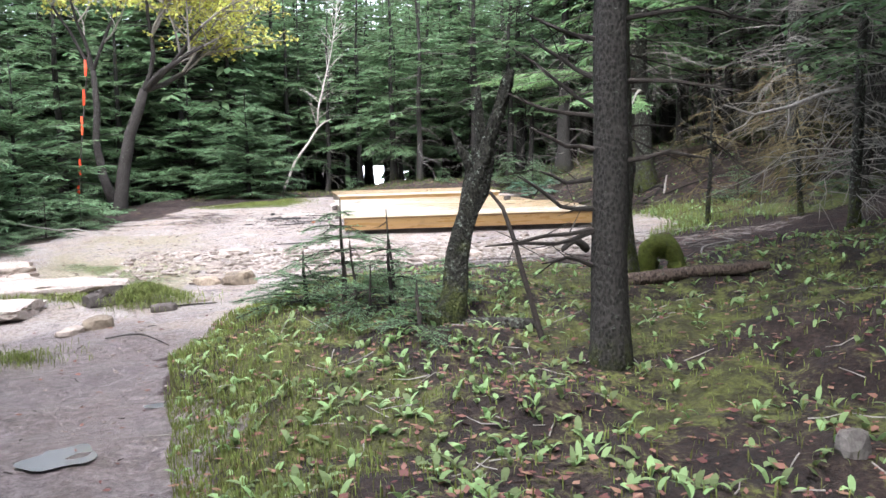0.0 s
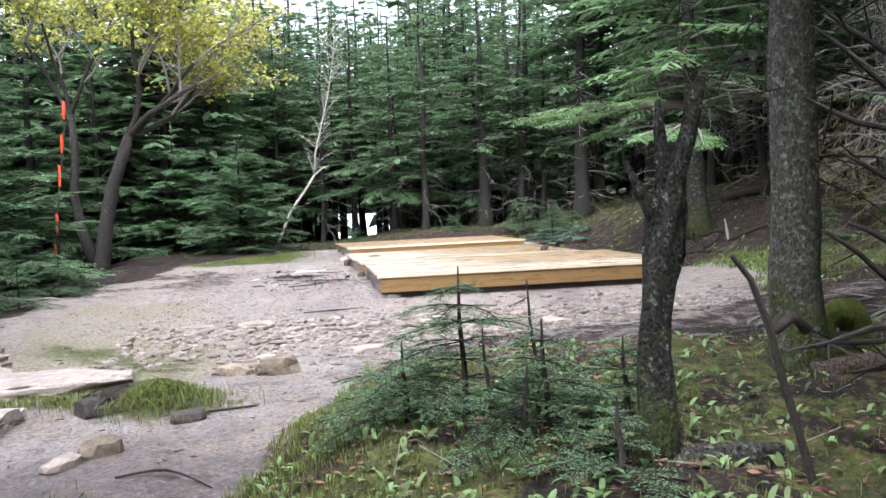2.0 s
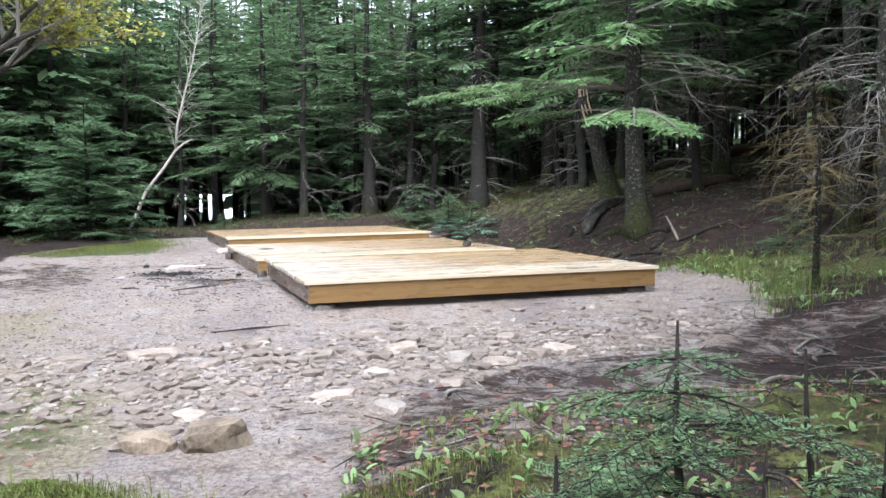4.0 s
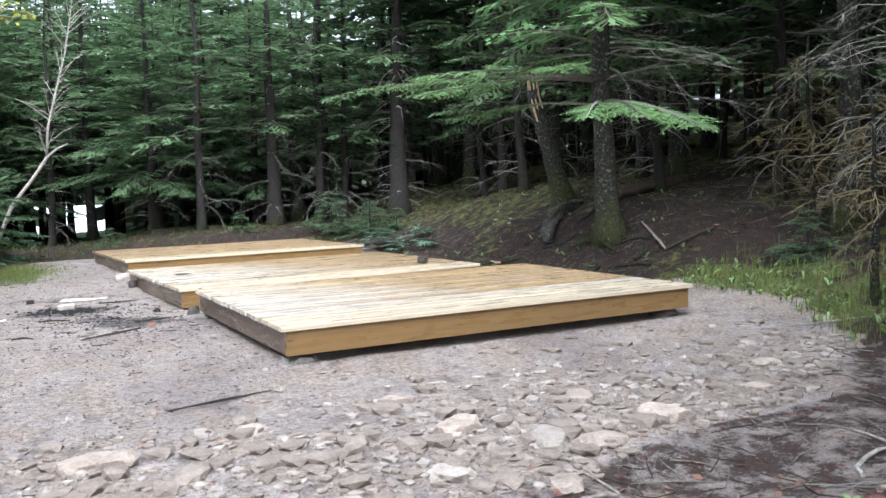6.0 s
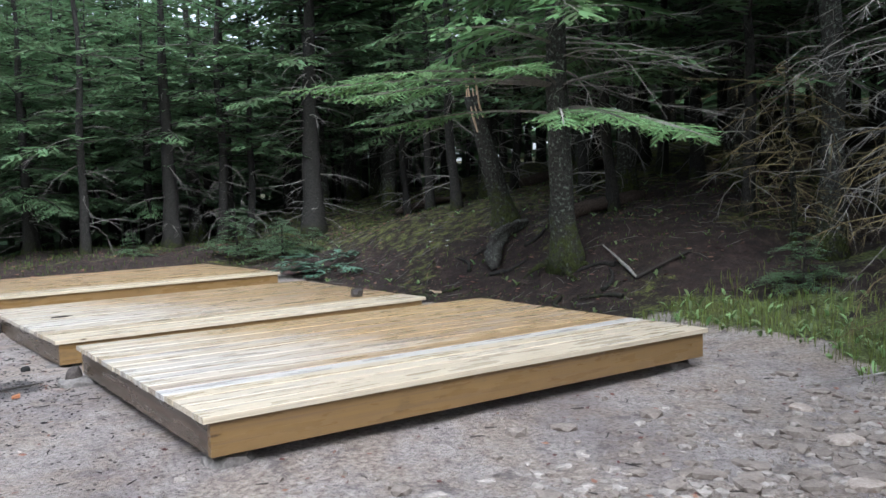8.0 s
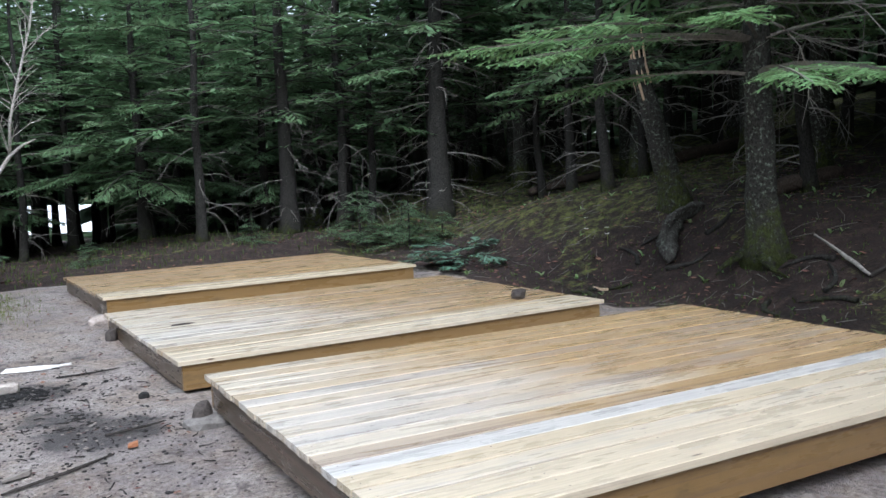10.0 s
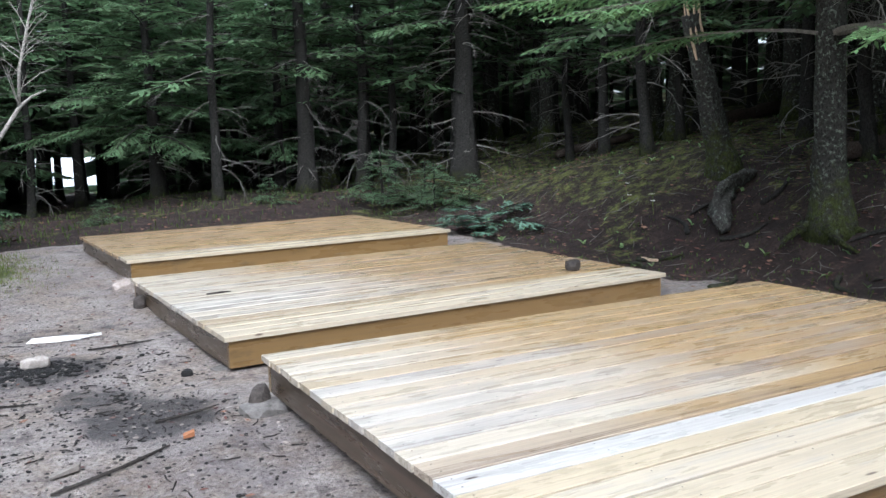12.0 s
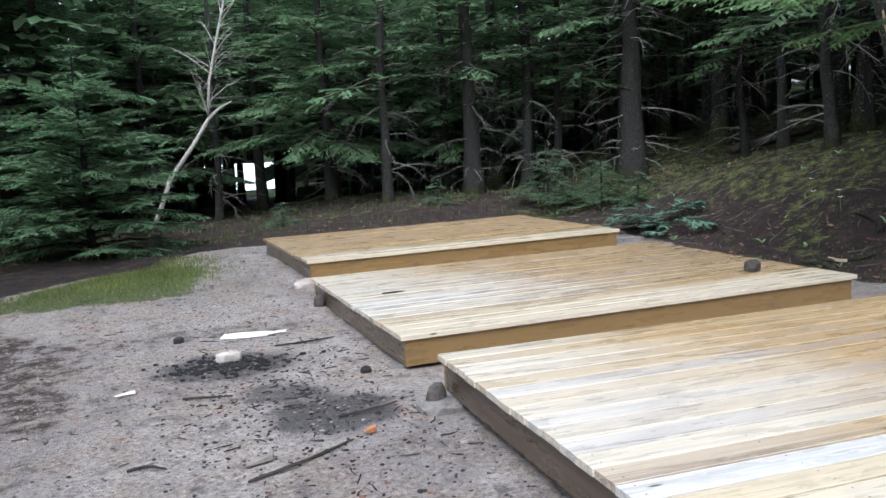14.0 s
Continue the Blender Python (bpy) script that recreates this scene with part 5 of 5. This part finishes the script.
flat_piece("bark_sheet", "split sheet of white birch bark on the dirt", "bark", -.82, 4.97, 0, [(-.24, -.03), (-.05, -.09), (.1, -.1), (.15, -.05), (.26, -.04), (.17, .03), (.0, .06), (-.2, .07)], .012, PAPER)
flat_piece("bark_piece", "small pale strip of bark on the dirt", "bark", -1.69, 3.7, 8, [(-.06, -.01), (.06, -.012), (.06, .012), (-.05, .015)], .008, PAPER)
flat_piece("wood_chip", "orange rotten wood chip on the dirt", "wood chip", -.5, 2.32, 15, [(-.032, -.014), (.022, -.02), (.034, .008), (-.016, .02)], .02, RUST)
flat_piece("wood_chip", "pale split wood chip behind the platform", "wood chip", 4.75, 4.98, 100, [(-.09, -.02), (.1, -.01), (.09, .025), (-.08, .03)], .03, SPLINTER)
flat_piece("stone_chip", "pale flat stone chip on the dirt", "stone", -1.05, 2.15, 25, [(-.08, -.02), (.05, -.03), (.08, .01), (-.04, .03)], .014, STONE_PALE)

WHITE = plain_material("white_petal", (0.62, 0.62, 0.58), (0.85, 0.85, 0.82), 20, 0.6, 0.1)
for i, (x, y) in enumerate(((5.53, 6.2), (5.62, 5.9), (5.5, 5.75), (5.75, 6.5))):
    root = thing("wildflower", "small white woodland flower on the mossy slope", "flower", at(x, y, i * 50, 1, .01), "white flowers on the slope")
    g = Geo()
    g.tube([(0, 0, 0), (.01, 0, .08), (.0, .01, .15)], [.004, .003, .002], 5)
    part("stem", g, GRASS, root)
    for k in range(5):
        g = Geo()
        g.leaf(Vector((0, .01, .15)), Vector((math.cos(k * 1.257), math.sin(k * 1.257), .35)).normalized(), .045, .024, Vector((0, 0, 1)))
        part("petal", g, WHITE, root)


def cut_boughs():
    root = thing("cut_fir_boughs", "heap of cut bluish fir boughs on the ground", "fir boughs", at(4.6, 7.85))
    r = random.Random(91)
    g, wood = Geo(), Geo()
    for k in range(12):
        bough(g, wood, Vector((r.uniform(-.25, .3), r.uniform(-.2, .2), .04 + .025 * k)), r.uniform(0, 6.28), r.uniform(.35, .65), r.uniform(.05, .35), .3, r, 2, .55, .04)
    stuff("needle_spray", g, FIR_BLUE, root)
    stuff("limb_wood", wood, TWIG_DARK, root)


cut_boughs()


def trail_marker():
    root = thing("marker_pole", "thin dead pole tied with orange flagging tape", "marker pole", at(-5.05, 5.0))
    g = Geo()
    g.tube([(0, 0, -.2), (.1, 0, 1.0), (.25, 0, 2.1), (.42, 0, 3.3)], [.022, .018, .014, .008], 6)
    part("pole", g, TWIG_DARK, root)
    for z, l in ((2.85, .3), (2.3, .3), (1.75, .35), (1.0, .3), (.55, .25)):
        b = Geo()
        x = .0 + z * .12
        b.tube([(x, -.03, z), (x + .015, -.035, z + l * .5), (x + .01, -.03, z + l)], [.02, .028, .022], 6, True, .4)
        part("flagging_tape", b, RIBBON, root, "orange plastic tape")


trail_marker()
seedling = None
for ob in list(scene.objects):
    if ob.name.startswith("fir_sapling") and ob.parent is None and seedling is None:
        seedling = ob
for x, y, s in ((4.6, 11.2, 1.3), (5.1, 10.3, 1.0), (5.5, 9.9, .7), (2.9, 11.9, .6), (.4, 12.4, .6), (-1.5, 10.9, .5), (5.4, 11.2, .9), (-4.4, 1.2, .8), (-4.5, -.4, .9), (-4.3, 2.6, .8), (-4.6, 3.8, 1.0), (-4.2, -3.4, .9), (7.2, -.6, .9), (6.2, .8, .8)):
    tagged(copy_thing(seedling, at(x, y, x * 90, s)), "low fir seedling in the undergrowth at the woods' edge", "", "fir seedlings of the undergrowth")
puddle = Nodes("puddle_water").finish((0.13, 0.128, 0.138), 0.16, spec=1.0)
for x, y, sx, sy, sd in ((-1.4, -8.0, .17, .16, 1), (-1.12, -7.15, .1, .05, 5)):
    g = Geo()
    g.add([Vector((sx * math.cos(k * .2618) * (1 + .5 * noise.noise((math.cos(k * .2618) * 1.1, math.sin(k * .2618) * 1.1, sd))), sy * math.sin(k * .2618) * (1 + .5 * noise.noise((math.cos(k * .2618) * 1.1, math.sin(k * .2618) * 1.1, sd + 3))), 0)) for k in range(24)], [tuple(range(24))])
    lone("puddle", g, puddle, "shallow puddle on the muddy path reflecting the sky", "puddle", pose(x, y, land(x, y) + .007))


# ---- grass, leaves and litter ----
def blades(name, label, category, count, spot, low, high, width, material, seed, lean=.45, flop=.25, lift=0.0):
    g, r = Geo(), random.Random(seed)
    made = 0
    while made < count:
        x, y = spot(r)
        if x is None:
            continue
        made += 1
        z = land(x, y) - .01 + (lift * math.exp(-((x + 1.85) ** 2 / .09 + (y + 4.05) ** 2 / .04)) if lift else 0)
        a, hgt = r.uniform(0, 6.28), r.uniform(low, high)
        d = Vector((math.cos(a), math.sin(a), 0))
        s = Vector((-d.y, d.x, 0)) * (width * r.uniform(.6, 1.2) / 2)
        p = Vector((x, y, z))
        ln = r.uniform(.2, 1) * lean
        m = p + d * (hgt * .5 * ln * .5) + Vector((0, 0, hgt * .6))
        t = p + d * (hgt * ln) + Vector((0, 0, hgt * (1 - flop * ln)))
        g.add([p - s * .6, p + s * .6, m + s, m - s, t], [(0, 1, 2, 3), (3, 2, 4)])
    return lone(name, g, material, label, category, kind="stuff")


def lilies(name, label, count, spot, low, high, width, seed):
    """Arching broad leaves, a few from each root."""
    g, r = Geo(), random.Random(seed)
    made = 0
    while made < count:
        x, y = spot(r)
        if x is None:
            continue
        made += 1
        p, a0 = Vector((x, y, land(x, y) - .01)), r.uniform(0, 6.28)
        for k in range(r.choice((1, 2, 2, 3))):
            a, l, w = a0 + k * 2.3 + r.uniform(-.4, .4), r.uniform(low, high), width * r.uniform(.6, 1.1)
            d = Vector((math.cos(a), math.sin(a), 0))
            s = Vector((-d.y, d.x, r.uniform(-.3, .3))) * .5
            q, e, pts = p.copy(), r.uniform(.9, 1.4), []
            for f in (.25, .8, 1.0, .75, 0):
                pts += [q - s * (w * f), q + s * (w * f)] if f else [q.copy()]
                q = q + (d * math.cos(e) + Vector((0, 0, math.sin(e)))) * (l / 4)
                e -= r.uniform(.2, .55)
            g.add(pts, [(0, 1, 3, 2), (2, 3, 5, 4), (4, 5, 7, 6), (6, 7, 8)])
    return lone(name, g, LEAF, label, "leaves", kind="stuff")


def on_bank(r):
    x, y = r.uniform(-1.3, 6.5), r.uniform(-10.5, -3.4)
    e = ease(y, EDGE)
    if x < e + .02 or r.random() > (1.0 if x < 1.2 else .55):
        return None, None
    return x, y


def on_bank_edge(r):
    y = r.uniform(-10, -4.2)
    return ease(y, EDGE) + abs(r.gauss(0, .4)), y


def on_right_turf(r):
    y = r.uniform(-1.6, 1.6)
    x = ease(y, EDGE) + abs(r.gauss(.2, .9))
    return x, y


def on_left_turf(r):
    y = r.triangular(6.7, 9.8, 8.0)
    return r.uniform(ease(y, LEFT) - .3, -1.0 + r.gauss(0, .25)), y


def on_dry_turf(r):
    y = r.uniform(-3.4, 5)
    return ease(y, LEFT) + abs(r.gauss(.6, .8)), y


def on_tuft(r):
    a, d = r.uniform(0, 6.28), abs(r.gauss(0, .17))
    return -1.85 + d * 1.5 * math.cos(a), -4.05 + d * math.sin(a)


def on_tuft_b(r):
    a, d = r.uniform(0, 6.28), abs(r.gauss(0, .16))
    return r.choice((-2.55, -2.3, -3.0)) + d * 1.5 * math.cos(a), r.choice((-3.85, -5.9)) + d * math.sin(a)


def on_hill(r):
    x, y = r.uniform(4.3, 10), r.uniform(2, 14)
    return (x, y) if x > ease(y, EDGE) + .1 else (None, None)


def on_woods(r):
    x, y = r.uniform(-4, 8), r.uniform(10.2, 17)
    return (x, y)


blades("grass", "short yellow-green grass and moss on the bank", "grass", 12000, on_bank, .02, .075, .007, GRASS, 501)
blades("grass", "bright yellow-green grass along the path's edge", "grass", 12000, on_bank_edge, .02, .08, .006, GRASS, 502)
blades("grass", "tall green grass at the foot of the slope", "grass", 1900, on_right_turf, .03, .17, .008, GRASS, 503)
blades("grass", "short green turf beside the clearing", "grass", 9000, on_left_turf, .02, .06, .006, GRASS, 504)
blades("dry_grass", "sparse straw-coloured grass on the worn turf", "grass", 2200, on_dry_turf, .015, .04, .005, GRASS_DRY, 505)
blades("grass_tuft", "thick green grass tuft hanging over a rock", "grass", 4200, on_tuft, .05, .14, .005, GRASS, 506, 1.1, .8, .12)
blades("grass_tuft", "green grass tufts between the rock slabs", "grass", 2600, on_tuft_b, .04, .12, .006, GRASS, 507, 1.0, .6)
blades("grass", "thin green growth on the shaded slope", "grass", 9000, on_hill, .015, .06, .012, GRASS_DARK, 508)
blades("undergrowth", "low green undergrowth beneath the firs", "undergrowth", 4500, on_woods, .03, .12, .016, GRASS_DARK, 509)
lilies("lily_leaves", "arching broad green spring leaves among the moss", 2400, on_bank, .045, .11, .034, 510)
lilies("lily_leaves", "broad green spring leaves in the shaded turf", 130, on_right_turf, .08, .16, .04, 511)
lilies("lily_leaves", "small green leaves on the shaded slope", 220, on_hill, .06, .12, .035, 512)


def flakes(name, label, count, spot, size, material, seed):
    g, r = Geo(), random.Random(seed)
    made = 0
    while made < count:
        x, y = spot(r)
        if x is None:
            continue
        made += 1
        a = r.uniform(0, 6.28)
        n = Vector((r.uniform(-.5, .5), r.uniform(-.5, .5), 1)).normalized()
        d = Vector((math.cos(a), math.sin(a), r.uniform(-.15, .25))).normalized()
        s = size * r.uniform(.5, 1.2)
        g.leaf(Vector((x, y, land(x, y) + .007)), d, s, s * r.uniform(.3, .7), n)
    return lone(name, g, material, label, "leaf litter", kind="stuff")


def twig_litter(name, label, count, spot, seed, size, material):
    g, r = Geo(), random.Random(seed)
    made = 0
    while made < count:
        x, y = spot(r)
        if x is None:
            continue
        made += 1
        a, l = r.uniform(0, 6.28), size * r.uniform(.3, 1)
        b = a + r.uniform(-.5, .5)
        p = (x, y)
        q = (x + l * .5 * math.cos(a), y + l * .5 * math.sin(a))
        t = (q[0] + l * .5 * math.cos(b), q[1] + l * .5 * math.sin(b))
        g.tube([(u, v, land(u, v) + .006) for u, v in (p, q, t)], [.004, .0035, .002], 4, False)
    return lone(name, g, material, label, "twigs", kind="stuff")


twig_litter("twig_litter", "dark twigs and bark scraps strewn over the dirt", 300, on_clearing, 531, .1, TWIG_DARK)
twig_litter("twig_litter", "burnt twigs strewn about the fire scar", 110, near_fire, 532, .1, TWIG_DARK)
def on_soil(r):
    x, y = r.uniform(-.6, 5), r.uniform(-4.2, -1.6)
    return (x, y) if x > ease(y, EDGE) + .1 else (None, None)


twig_litter("twig_litter", "grey dead twigs and roots lying on the dark soil", 260, on_soil, 535, .4, TWIG_GREY)
twig_litter("twig_litter", "dark twigs lying on the dark soil", 200, on_soil, 536, .3, TWIG_DARK)
twig_litter("twig_litter", "pale dead twigs strewn over the slope", 700, on_hill, 533, .3, TWIG_GREY)
twig_litter("twig_litter", "dead twigs strewn over the mossy bank", 260, on_bank, 534, .25, TWIG_GREY)
flakes("leaf_litter", "brown fallen leaves on the mossy bank", 7500, on_bank, .055, LEAF_DEAD, 521)
flakes("leaf_litter", "fallen leaves on the bare dark soil", 900, on_soil, .05, LEAF_DEAD, 525)
flakes("leaf_litter", "brown fallen leaves on the dark slope", 4200, on_hill, .07, LEAF_DEAD, 522)
flakes("leaf_litter", "bits of bark and leaf strewn over the dirt", 1300, on_clearing, .045, LEAF_DEAD, 523)
flakes("leaf_litter", "fallen leaves under the firs", 1500, on_woods, .08, LEAF_DEAD, 524)
